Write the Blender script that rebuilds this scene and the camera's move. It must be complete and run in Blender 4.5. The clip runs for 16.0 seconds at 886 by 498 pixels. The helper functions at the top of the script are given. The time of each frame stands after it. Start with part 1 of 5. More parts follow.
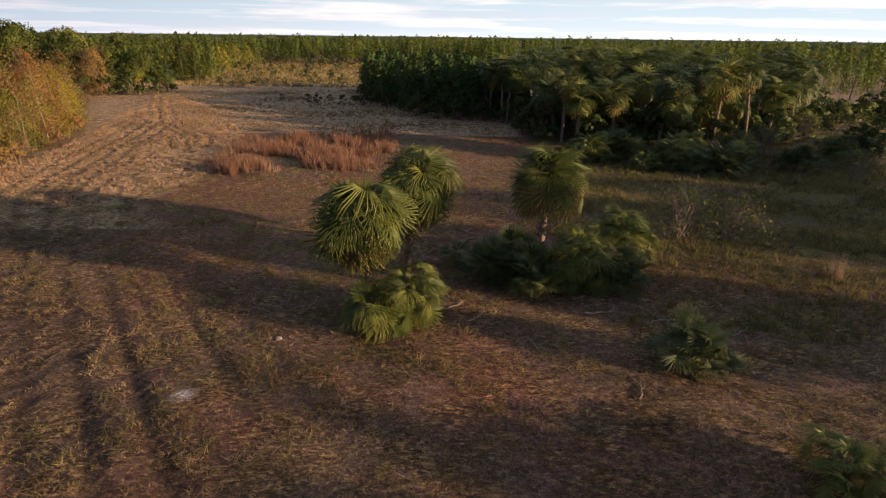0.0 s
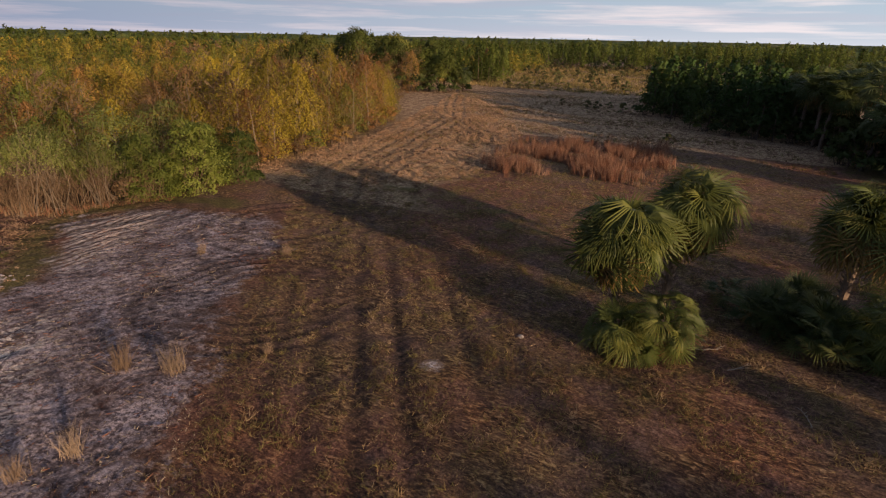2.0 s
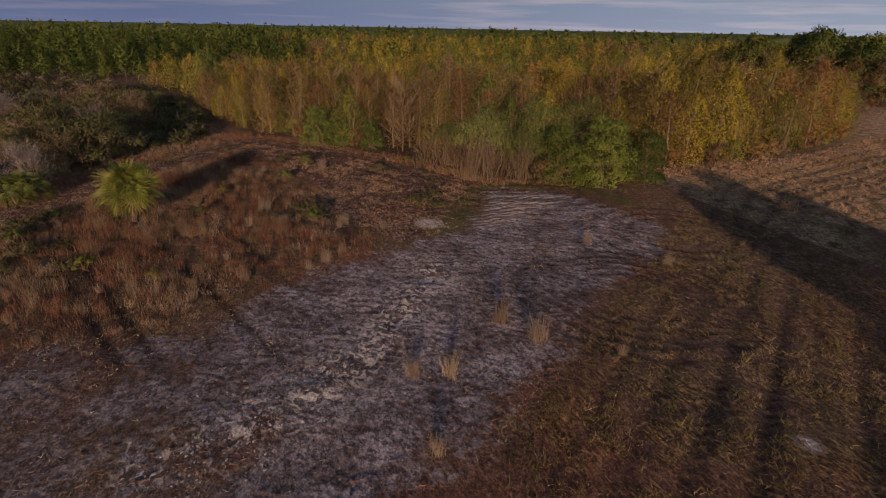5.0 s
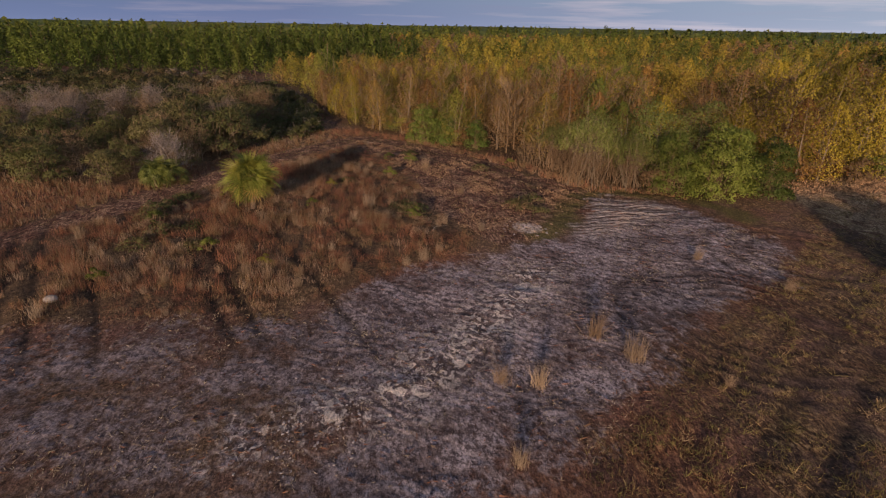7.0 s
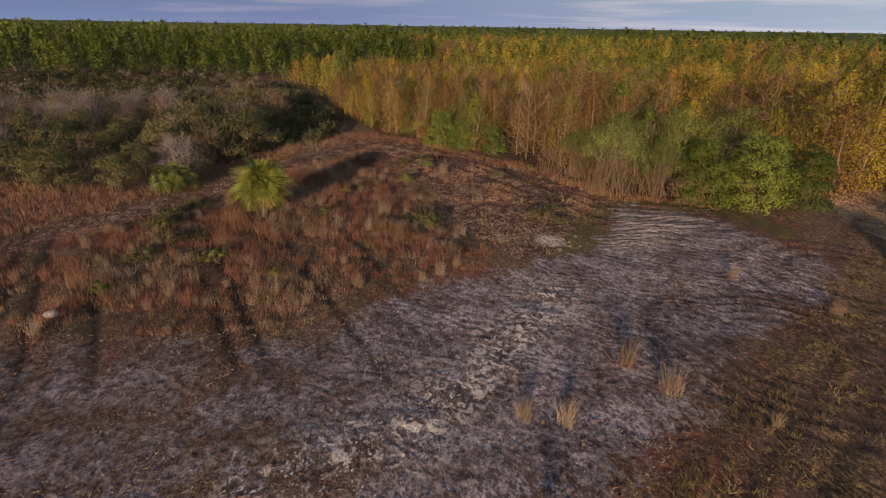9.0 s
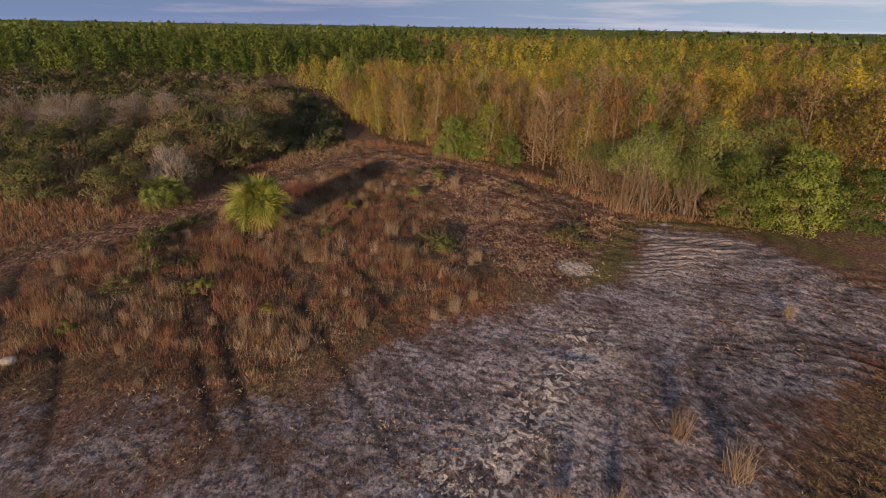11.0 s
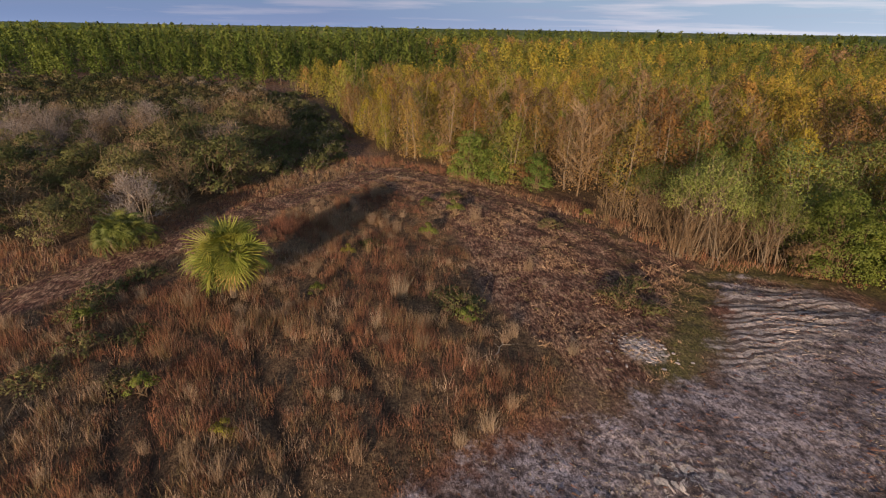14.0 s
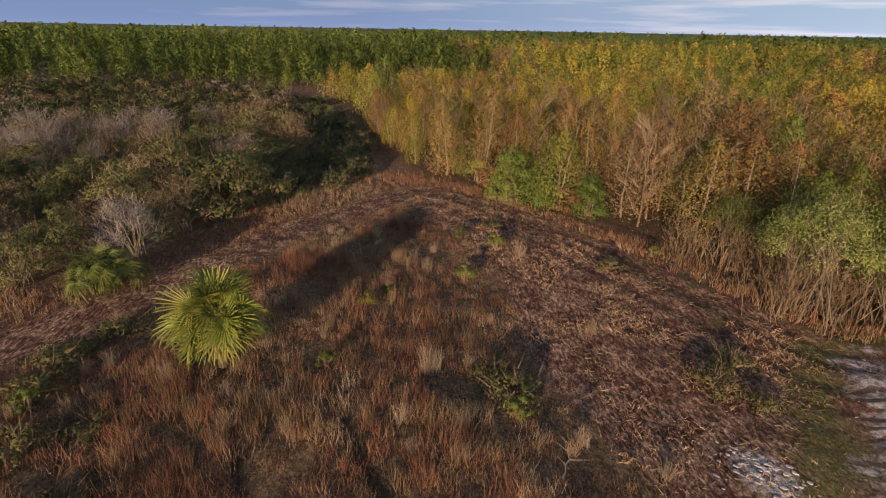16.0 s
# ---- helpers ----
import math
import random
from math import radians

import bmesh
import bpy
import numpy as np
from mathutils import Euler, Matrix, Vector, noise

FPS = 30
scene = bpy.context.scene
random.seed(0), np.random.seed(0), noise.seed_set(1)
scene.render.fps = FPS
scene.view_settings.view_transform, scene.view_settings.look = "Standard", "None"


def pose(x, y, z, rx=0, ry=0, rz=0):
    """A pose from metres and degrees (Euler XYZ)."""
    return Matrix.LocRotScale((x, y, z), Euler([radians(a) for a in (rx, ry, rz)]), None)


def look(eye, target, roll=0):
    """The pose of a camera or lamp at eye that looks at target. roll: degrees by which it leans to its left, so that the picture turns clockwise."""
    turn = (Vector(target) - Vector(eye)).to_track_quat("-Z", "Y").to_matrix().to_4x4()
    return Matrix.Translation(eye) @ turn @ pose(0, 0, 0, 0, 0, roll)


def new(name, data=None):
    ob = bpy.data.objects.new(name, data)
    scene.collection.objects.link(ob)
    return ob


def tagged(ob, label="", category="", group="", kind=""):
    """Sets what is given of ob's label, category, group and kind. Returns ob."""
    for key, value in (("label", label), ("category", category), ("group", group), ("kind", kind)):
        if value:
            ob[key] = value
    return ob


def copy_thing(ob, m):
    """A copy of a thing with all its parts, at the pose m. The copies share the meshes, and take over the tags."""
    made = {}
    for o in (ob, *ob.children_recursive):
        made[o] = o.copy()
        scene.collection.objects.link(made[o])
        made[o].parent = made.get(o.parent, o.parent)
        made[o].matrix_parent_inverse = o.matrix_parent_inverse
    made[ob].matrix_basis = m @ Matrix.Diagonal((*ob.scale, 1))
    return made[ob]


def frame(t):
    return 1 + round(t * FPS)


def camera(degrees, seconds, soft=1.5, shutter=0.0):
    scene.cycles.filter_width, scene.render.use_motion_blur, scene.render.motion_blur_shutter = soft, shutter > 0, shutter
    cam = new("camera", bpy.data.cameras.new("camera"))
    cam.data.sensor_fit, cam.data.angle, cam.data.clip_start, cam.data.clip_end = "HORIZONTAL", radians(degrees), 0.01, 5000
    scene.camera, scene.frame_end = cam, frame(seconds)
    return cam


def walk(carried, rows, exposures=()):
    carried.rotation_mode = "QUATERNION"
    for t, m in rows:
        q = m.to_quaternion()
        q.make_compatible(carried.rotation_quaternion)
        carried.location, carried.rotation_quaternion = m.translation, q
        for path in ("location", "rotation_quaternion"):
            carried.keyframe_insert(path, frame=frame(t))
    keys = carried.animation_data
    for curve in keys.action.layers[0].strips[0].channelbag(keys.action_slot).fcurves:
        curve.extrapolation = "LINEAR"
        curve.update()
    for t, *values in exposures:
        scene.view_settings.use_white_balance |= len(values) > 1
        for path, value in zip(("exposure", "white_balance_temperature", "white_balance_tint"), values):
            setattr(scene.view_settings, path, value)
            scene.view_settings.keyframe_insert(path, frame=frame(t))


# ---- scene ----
cam = camera(79.0, 16.0, soft=1.2)
PATH = [
    (0.0, 0.000, 0.000, 11.270, 68.400, -0.650, 0.000),
    (0.5, -0.087, -0.025, 11.315, 68.471, -0.739, 5.563),
    (1.0, -0.155, -0.081, 11.373, 68.435, -0.828, 13.338),
    (1.5, -0.218, -0.126, 11.449, 68.401, -0.939, 21.894),
    (2.0, -0.259, -0.163, 11.547, 68.416, -1.065, 28.217),
    (2.5, -0.322, -0.201, 11.632, 68.338, -1.151, 35.314),
    (3.0, -0.329, -0.249, 11.718, 68.182, -1.210, 43.002),
    (3.5, -0.347, -0.271, 11.722, 68.048, -1.231, 50.245),
    (4.0, -0.339, -0.296, 11.687, 67.870, -1.155, 57.626),
    (4.5, -0.342, -0.299, 11.641, 67.721, -1.071, 64.351),
    (5.0, -0.356, -0.306, 11.624, 67.609, -1.026, 69.842),
    (7.5, -0.680, -0.308, 11.782, 67.385, -0.888, 81.611),
    (8.0, -1.058, -0.273, 11.818, 67.394, -0.862, 81.989),
    (8.5, -1.572, -0.239, 11.822, 67.408, -0.872, 82.305),
    (9.0, -2.202, -0.199, 11.825, 67.422, -0.877, 82.546),
    (11.5, -6.863, -0.080, 11.994, 67.469, -0.917, 83.557),
    (12.0, -8.053, -0.067, 12.031, 67.481, -0.909, 83.714),
    (12.5, -9.315, -0.040, 12.030, 67.569, -0.892, 83.834),
    (13.0, -10.641, 0.014, 12.006, 67.574, -0.915, 83.974),
    (13.5, -12.021, 0.052, 11.954, 67.587, -0.899, 84.084),
    (14.0, -13.438, 0.070, 11.925, 67.639, -0.922, 84.215),
    (14.5, -14.888, 0.082, 11.916, 67.662, -0.928, 84.705),
    (15.0, -16.374, 0.099, 11.904, 67.659, -0.926, 85.656),
    (15.5, -17.900, 0.067, 11.910, 67.711, -0.933, 86.543),
    (16.0, -19.467, -0.022, 11.938, 67.727, -0.931, 87.235),
]
walk(cam, [(t, pose(x, y, z, rx, ry, rz)) for t, x, y, z, rx, ry, rz in PATH],
     exposures=[(0.0, 0.58, 7300, 14), (1.0, 0.42, 7250, 16), (2.0, 0.07, 7050, 18), (3.0, -0.31, 6950, 20), (4.0, -0.5, 6700, 19), (5.0, -0.5, 6700, 20), (6.5, -0.15, 6700, 19), (7.5, -0.02, 6760, 17), (9.0, 0.11, 6760, 14), (12.5, 0.32, 6720, 10), (16.0, 0.48, 6650, 9)])

# ---- world, sun, exposure ----
SUN_AZ = math.atan2(-0.37, 0.93)
SUN_EL = radians(9.6)


def node(nt, kind, **sockets):
    n = nt.nodes.new(kind)
    for k, v in sockets.items():
        key = int(k[1:]) if k[0] == "i" and k[1:].isdigit() else k
        if isinstance(v, bpy.types.NodeSocket):
            nt.links.new(v, n.inputs[key])
        else:
            n.inputs[key].default_value = v
    return n


def ramp(nt, fac, stops, mode="LINEAR"):
    n = nt.nodes.new("ShaderNodeValToRGB")
    n.color_ramp.interpolation = mode
    el = n.color_ramp.elements
    while len(el) < len(stops):
        el.new(0.5)
    for e, (p, c) in zip(el, stops):
        e.position = p
        e.color = (*c, 1) if len(c) == 3 else c
    nt.links.new(fac, n.inputs["Fac"])
    return n.outputs["Color"]


def mixc(nt, fac, a, b, mode="MIX"):
    n = nt.nodes.new("ShaderNodeMix")
    n.data_type, n.blend_type = "RGBA", mode
    for sock, v in ((n.inputs["Factor"], fac), (n.inputs[6], a), (n.inputs[7], b)):
        if isinstance(v, bpy.types.NodeSocket):
            nt.links.new(v, sock)
        elif isinstance(v, tuple):
            sock.default_value = (*v, 1)
        else:
            sock.default_value = v
    return n.outputs[2]


def calc(nt, op, a, b=0.0, clamp=False):
    n = nt.nodes.new("ShaderNodeMath")
    n.operation, n.use_clamp = op, clamp
    for s, v in zip(n.inputs, (a, b)):
        if isinstance(v, bpy.types.NodeSocket):
            nt.links.new(v, s)
        else:
            s.default_value = v
    return n.outputs[0]


world = bpy.data.worlds.new("sky")
scene.world = world
world.use_nodes = True
wt = world.node_tree
wt.nodes.clear()
sky = wt.nodes.new("ShaderNodeTexSky")
sky.sky_type = "NISHITA"
sky.sun_disc = False
sky.sun_elevation = SUN_EL
sky.sun_rotation = math.pi / 2 - SUN_AZ
sky.dust_density = 1.5
coord = wt.nodes.new("ShaderNodeTexCoord")
sep = node(wt, "ShaderNodeSeparateXYZ", i0=coord.outputs["Generated"])
# cloud streaks, drawn out along the horizon
high = calc(wt, "MAXIMUM", sep.outputs["Z"], 0.0)
flat = node(wt, "ShaderNodeCombineXYZ", i0=calc(wt, "MULTIPLY", sep.outputs["X"], 3.2), i1=calc(wt, "MULTIPLY", sep.outputs["Y"], 3.2), i2=calc(wt, "MULTIPLY", calc(wt, "POWER", high, 0.8), 36.0))
cl1 = node(wt, "ShaderNodeTexNoise", Vector=flat.outputs[0], Scale=1.0, Detail=7.0, Roughness=0.58)
cl2 = node(wt, "ShaderNodeTexNoise", Vector=flat.outputs[0], Scale=0.75, Detail=5.0, Roughness=0.5, Distortion=0.6)
white = ramp(wt, cl1.outputs["Fac"], [(0.50, (0, 0, 0)), (0.66, (1, 1, 1))])
dark = ramp(wt, cl2.outputs["Fac"], [(0.50, (0, 0, 0)), (0.66, (1, 1, 1))])
sunward = calc(wt, "ADD", calc(wt, "MULTIPLY", sep.outputs["X"], 0.60), calc(wt, "MULTIPLY", sep.outputs["Y"], 0.80))
side = calc(wt, "ADD", calc(wt, "MULTIPLY", sunward, 0.62), 0.42, True)
blue = mixc(wt, side, (1.2, 2.2, 4.7), (5.6, 7.8, 9.9))
base = mixc(wt, 0.8, sky.outputs["Color"], blue)
glow = calc(wt, "POWER", calc(wt, "SUBTRACT", 1.0, high), 40.0)
base = mixc(wt, calc(wt, "MULTIPLY", glow, 0.38), base, mixc(wt, side, (3.0, 3.5, 5.4), (9.5, 9.2, 9.3)))
sky_col = mixc(wt, calc(wt, "MULTIPLY", white, 0.8), base, mixc(wt, side, (3.7, 3.8, 5.1), (10.2, 9.8, 10.1)))
sky_col = mixc(wt, calc(wt, "MULTIPLY", dark, 0.34), sky_col, mixc(wt, side, (2.1, 2.5, 4.2), (6.4, 6.2, 7.4)))
# the dome darkens towards the zenith, away from the low sun
zen = calc(wt, "SUBTRACT", 1.0, calc(wt, "MULTIPLY", calc(wt, "POWER", high, 0.6), 0.55))
sky_col = mixc(wt, 1.0, sky_col, node(wt, "ShaderNodeCombineXYZ", i0=zen, i1=zen, i2=zen).outputs[0], "MULTIPLY")
bg = node(wt, "ShaderNodeBackground", Color=sky_col, Strength=0.093)
wo = wt.nodes.new("ShaderNodeOutputWorld")
wt.links.new(bg.outputs[0], wo.inputs[0])

sun_data = bpy.data.lights.new("sun", "SUN")
sun_data.energy, sun_data.angle, sun_data.color = 5.65, radians(0.8), (1.0, 0.745, 0.51)
sun = new("sun", sun_data)
sun.matrix_world = look((0, 0, 0), (-math.cos(SUN_AZ) * math.cos(SUN_EL), -math.sin(SUN_AZ) * math.cos(SUN_EL), -math.sin(SUN_EL)))
scene.view_settings.exposure = 0.0


# ---- materials ----
def material(name):
    m = bpy.data.materials.new(name)
    m.use_nodes = True
    nt = m.node_tree
    nt.nodes.clear()
    return m, nt


def finish(nt, colour, rough=0.8, bump=None, translucent=0.0, spec=0.3):
    p = node(nt, "ShaderNodeBsdfPrincipled", Roughness=rough)
    p.inputs["Specular IOR Level"].default_value = spec
    nt.links.new(colour, p.inputs["Base Color"])
    if bump:
        h, dist, strength = bump
        b = node(nt, "ShaderNodeBump", Height=h, Distance=dist, Strength=strength)
        nt.links.new(b.outputs[0], p.inputs["Normal"])
    shader = p.outputs[0]
    if translucent:
        tr = node(nt, "ShaderNodeBsdfTranslucent", Color=colour)
        mx = node(nt, "ShaderNodeMixShader", i0=translucent, i1=shader, i2=tr.outputs[0])
        shader = mx.outputs[0]
    out = nt.nodes.new("ShaderNodeOutputMaterial")
    nt.links.new(shader, out.inputs[0])


def foliage(name, stops, by="object", translucent=0.3, rough=0.6, spread=0.36, spec=0.2):
    """Leaves: a ramp of colours, picked per thing (by object, or by a tint kept in the mesh), varied leaf by leaf."""
    m, nt = material(name)
    if by == "object":
        pick = nt.nodes.new("ShaderNodeObjectInfo").outputs["Random"]
    else:
        at = nt.nodes.new("ShaderNodeAttribute")
        at.attribute_name = "tint"
        pick = at.outputs["Fac"]
    isl = nt.nodes.new("ShaderNodeNewGeometry").outputs["Random Per Island"]
    own = calc(nt, "ADD", calc(nt, "MULTIPLY", calc(nt, "FRACT", calc(nt, "MULTIPLY", pick, 7.31)), 0.5), 0.72)
    pick = calc(nt, "ADD", calc(nt, "MULTIPLY", pick, 0.86), calc(nt, "MULTIPLY", isl, 0.14))
    col = ramp(nt, pick, stops)
    val = calc(nt, "ADD", calc(nt, "MULTIPLY", isl, spread), 1.0 - spread / 2)
    hsv = node(nt, "ShaderNodeHueSaturation", Color=col, Value=calc(nt, "MULTIPLY", val, own))
    finish(nt, hsv.outputs[0], rough, None, translucent, spec)
    return m


def barky(name, a, b, scale=6.0, rough=0.9, stretch=6.0):
    m, nt = material(name)
    tc = nt.nodes.new("ShaderNodeTexCoord")
    mp = node(nt, "ShaderNodeMapping", Vector=tc.outputs["Object"])
    mp.inputs["Scale"].default_value = (stretch, stretch, 1)
    n = node(nt, "ShaderNodeTexNoise", Vector=mp.outputs[0], Scale=scale, Detail=5.0, Roughness=0.65)
    col = ramp(nt, n.outputs["Fac"], [(0.3, a), (0.7, b)])
    finish(nt, col, rough, (n.outputs["Fac"], 0.02, 0.6))
    return m


M_GOLD = foliage("gold_leaves", [(0.0, (0.211, 0.181, 0.0299)), (0.4, (0.312, 0.243, 0.035)), (0.75, (0.424, 0.323, 0.0424)), (1.0, (0.249, 0.237, 0.0398))], translucent=0.42, spread=0.2)
M_RUST = foliage("rust_leaves", [(0.0, (0.199, 0.0994, 0.0438)), (0.35, (0.331, 0.173, 0.0596)), (0.6, (0.226, 0.153, 0.0862)), (0.8, (0.371, 0.218, 0.0596)), (1.0, (0.331, 0.251, 0.0663))], translucent=0.42, spread=0.2)
M_OLIVE = foliage("olive_leaves", [(0.0, (0.108, 0.14, 0.0318)), (0.5, (0.184, 0.204, 0.0407)), (1.0, (0.293, 0.254, 0.0445))], translucent=0.42, spread=0.2)
M_GREEN = foliage("green_leaves", [(0.0, (0.0927, 0.146, 0.0318)), (0.5, (0.159, 0.226, 0.0477)), (1.0, (0.239, 0.292, 0.0596))], translucent=0.42, spread=0.2)
M_WILLOW = foliage("willow_leaves", [(0.0, (0.103, 0.145, 0.0331)), (0.5, (0.159, 0.207, 0.0427)), (1.0, (0.241, 0.276, 0.0579))], spread=0.2, translucent=0.42)
M_SALLOW = foliage("sallow_leaves", [(0.0, (0.159, 0.191, 0.0509)), (0.5, (0.201, 0.239, 0.0636)), (1.0, (0.254, 0.276, 0.0763))], spread=0.2, translucent=0.42)
M_OAK = foliage("oak_leaves", [(0.0, (0.077, 0.105, 0.0242)), (0.5, (0.127, 0.154, 0.033)), (1.0, (0.176, 0.176, 0.0418))], spread=0.4, translucent=0.32)
M_UNDER = foliage("undergrowth_leaves", [(0.0, (0.046, 0.0713, 0.0207)), (0.5, (0.069, 0.0978, 0.0253)), (1.0, (0.103, 0.115, 0.0299))], spread=0.4, translucent=0.3)
M_STRAW = foliage("standing_straw", [(0.0, (0.29, 0.175, 0.11)), (0.5, (0.42, 0.27, 0.165)), (1.0, (0.54, 0.37, 0.24))], by="tint", rough=0.85)
M_SAVANNA = foliage("savanna_grass", [(0.0, (0.12, 0.115, 0.04)), (0.4, (0.20, 0.165, 0.06)), (0.75, (0.31, 0.225, 0.095)), (1.0, (0.40, 0.28, 0.13))], by="tint", rough=0.85)
M_MARGIN = foliage("margin_grass", [(0.0, (0.0743, 0.0743, 0.0324)), (0.5, (0.149, 0.135, 0.0486)), (1.0, (0.27, 0.203, 0.0743))], by="tint", rough=0.85)
M_SCRUB = foliage("scrub_leaves", [(0.0, (0.07, 0.085, 0.03)), (0.5, (0.12, 0.125, 0.045)), (1.0, (0.18, 0.16, 0.065))], translucent=0.35, spread=0.3)
M_DRYLEAF = foliage("dry_leaves", [(0.0, (0.11, 0.066, 0.0352)), (0.5, (0.154, 0.099, 0.055)), (1.0, (0.209, 0.143, 0.0825))], translucent=0.3, spread=0.3)
M_PINE = foliage("pine_needles", [(0.0, (0.0653, 0.095, 0.0214)), (0.5, (0.113, 0.149, 0.0297)), (1.0, (0.173, 0.19, 0.0404))], by="tint", spread=0.2, translucent=0.4)
M_PINE_THING = foliage("pine_needles_near", [(0.0, (0.033, 0.0675, 0.018)), (0.5, (0.0525, 0.0975, 0.024)), (1.0, (0.09, 0.128, 0.03))], spread=0.4, translucent=0.3)
M_WOODFAR = foliage("mixed_leaves_far", [(0.0, (0.128, 0.177, 0.0353)), (0.22, (0.241, 0.232, 0.0433)), (0.42, (0.433, 0.328, 0.0513)), (0.62, (0.4, 0.232, 0.0641)), (0.82, (0.304, 0.168, 0.0802)), (1.0, (0.304, 0.224, 0.144))], by="tint", translucent=0.42, spread=0.16)
M_SCRUBFAR = foliage("scrub_leaves_far", [(0.0, (0.05, 0.065, 0.022)), (0.4, (0.09, 0.09, 0.032)), (0.7, (0.15, 0.11, 0.055)), (1.0, (0.2, 0.17, 0.14))], by="tint", translucent=0.2)
M_FROND = foliage("palm_fronds", [(0.0, (0.07, 0.095, 0.024)), (0.5, (0.115, 0.14, 0.03)), (0.85, (0.165, 0.175, 0.036)), (1.0, (0.24, 0.21, 0.045))], translucent=0.28, rough=0.55, spread=0.45, spec=0.28)
M_FRONDYEL = foliage("sunny_palm_fronds", [(0.0, (0.125, 0.155, 0.028)), (0.5, (0.19, 0.21, 0.036)), (1.0, (0.28, 0.26, 0.045))], translucent=0.25, rough=0.55, spread=0.45, spec=0.28)
M_FRONDDARK = foliage("dark_palm_fronds", [(0.0, (0.045, 0.065, 0.022)), (0.5, (0.07, 0.095, 0.028)), (1.0, (0.115, 0.125, 0.034))], translucent=0.2, rough=0.55, spread=0.45, spec=0.28)
M_FRONDDEAD = foliage("dead_fronds", [(0.0, (0.17, 0.105, 0.045)), (0.5, (0.26, 0.17, 0.062)), (1.0, (0.34, 0.25, 0.085))], translucent=0.25, rough=0.8)
M_BARK = barky("pale_bark", (0.11, 0.085, 0.06), (0.27, 0.21, 0.155))
M_BARKDARK = barky("dark_bark", (0.05, 0.035, 0.025), (0.14, 0.10, 0.075))
M_STEM = barky("grey_brown_stems", (0.09, 0.066, 0.045), (0.22, 0.17, 0.12))
M_STICK = barky("bleached_wood", (0.22, 0.17, 0.13), (0.42, 0.35, 0.28))
M_CHALK = barky("pale_limestone", (0.2, 0.17, 0.15), (0.42, 0.37, 0.33), scale=5.0, stretch=1.0)
M_PALMBARK = barky("palm_bark", (0.10, 0.07, 0.05), (0.27, 0.20, 0.14), scale=4.0, stretch=2.0)
M_TWIG = foliage("grey_twigs", [(0.0, (0.11, 0.09, 0.077)), (0.5, (0.165, 0.135, 0.122)), (1.0, (0.24, 0.205, 0.195))], translucent=0.0, rough=0.9)
M_TWIGBROWN = foliage("brown_twigs", [(0.0, (0.101, 0.0644, 0.0386)), (0.5, (0.156, 0.106, 0.0644)), (1.0, (0.23, 0.166, 0.101))], translucent=0.0, rough=0.9)
M_RUSTGRASS = foliage("broomsedge", [(0.0, (0.11, 0.062, 0.052)), (0.2, (0.225, 0.1, 0.064)), (0.42, (0.30, 0.145, 0.085)), (0.58, (0.19, 0.145, 0.072)), (0.76, (0.33, 0.21, 0.14)), (1.0, (0.46, 0.34, 0.24))], by="tint", rough=0.85)
M_REDGRASS = foliage("red_broomsedge", [(0.0, (0.18, 0.08, 0.05)), (0.5, (0.26, 0.13, 0.08)), (1.0, (0.38, 0.24, 0.16))], by="tint", rough=0.85)
M_STUBBLE = foliage("mown_stubble", [(0.0, (0.10, 0.055, 0.04)), (0.28, (0.19, 0.11, 0.065)), (0.42, (0.15, 0.13, 0.045)), (0.58, (0.21, 0.175, 0.06)), (0.78, (0.33, 0.22, 0.115)), (1.0, (0.46, 0.34, 0.21))], by="tint", rough=0.85)
M_PALEGRASS = foliage("bleached_grass", [(0.0, (0.28, 0.21, 0.14)), (0.5, (0.40, 0.32, 0.22)), (1.0, (0.5, 0.42, 0.31))], by="tint", rough=0.85)
M_PALETUFT = foliage("bleached_tuft", [(0.0, (0.21, 0.14, 0.092)), (0.5, (0.29, 0.205, 0.138)), (1.0, (0.38, 0.29, 0.205))], rough=0.85)


# ---- plan of the ground ----
def inside(P, poly):
    x, y = P[:, 0], P[:, 1]
    hit = np.zeros(len(P), bool)
    for (x1, y1), (x2, y2) in zip(poly, poly[1:] + poly[:1]):
        if y1 != y2:
            hit ^= ((y1 > y) != (y2 > y)) & (x < (x2 - x1) * (y - y1) / (y2 - y1) + x1)
    return hit


def near_line(P, line):
    d = np.full(len(P), 1e9)
    for a, b in zip(line, line[1:]):
        a, b = np.array(a), np.array(b)
        u = np.clip(((P - a) @ (b - a)) / ((b - a) @ (b - a)), 0, 1)
        d = np.minimum(d, np.hypot(*(P - a - u[:, None] * (b - a)).T))
    return d


def area(P, poly, soft):
    """1 inside the polygon, 0 outside, with an edge that is soft metres wide."""
    d = near_line(P, poly + poly[:1]) * np.where(inside(P, poly), 1, -1)
    return np.clip(d / soft + 0.5, 0, 1)


def wave(P, scale, seed=0.0):
    """Smooth noise of about -1 to 1, for many points at once."""
    x, y = P[:, 0] / scale + seed * 7.3, P[:, 1] / scale - seed * 3.1
    v = np.sin(1.3 * x + 1.9 * np.sin(0.7 * y + seed)) + np.sin(1.7 * y + 1.6 * np.sin(0.9 * x - seed)) + np.sin(1.1 * (x + y) + 1.3 * np.sin(1.3 * (x - y)))
    return v / 3


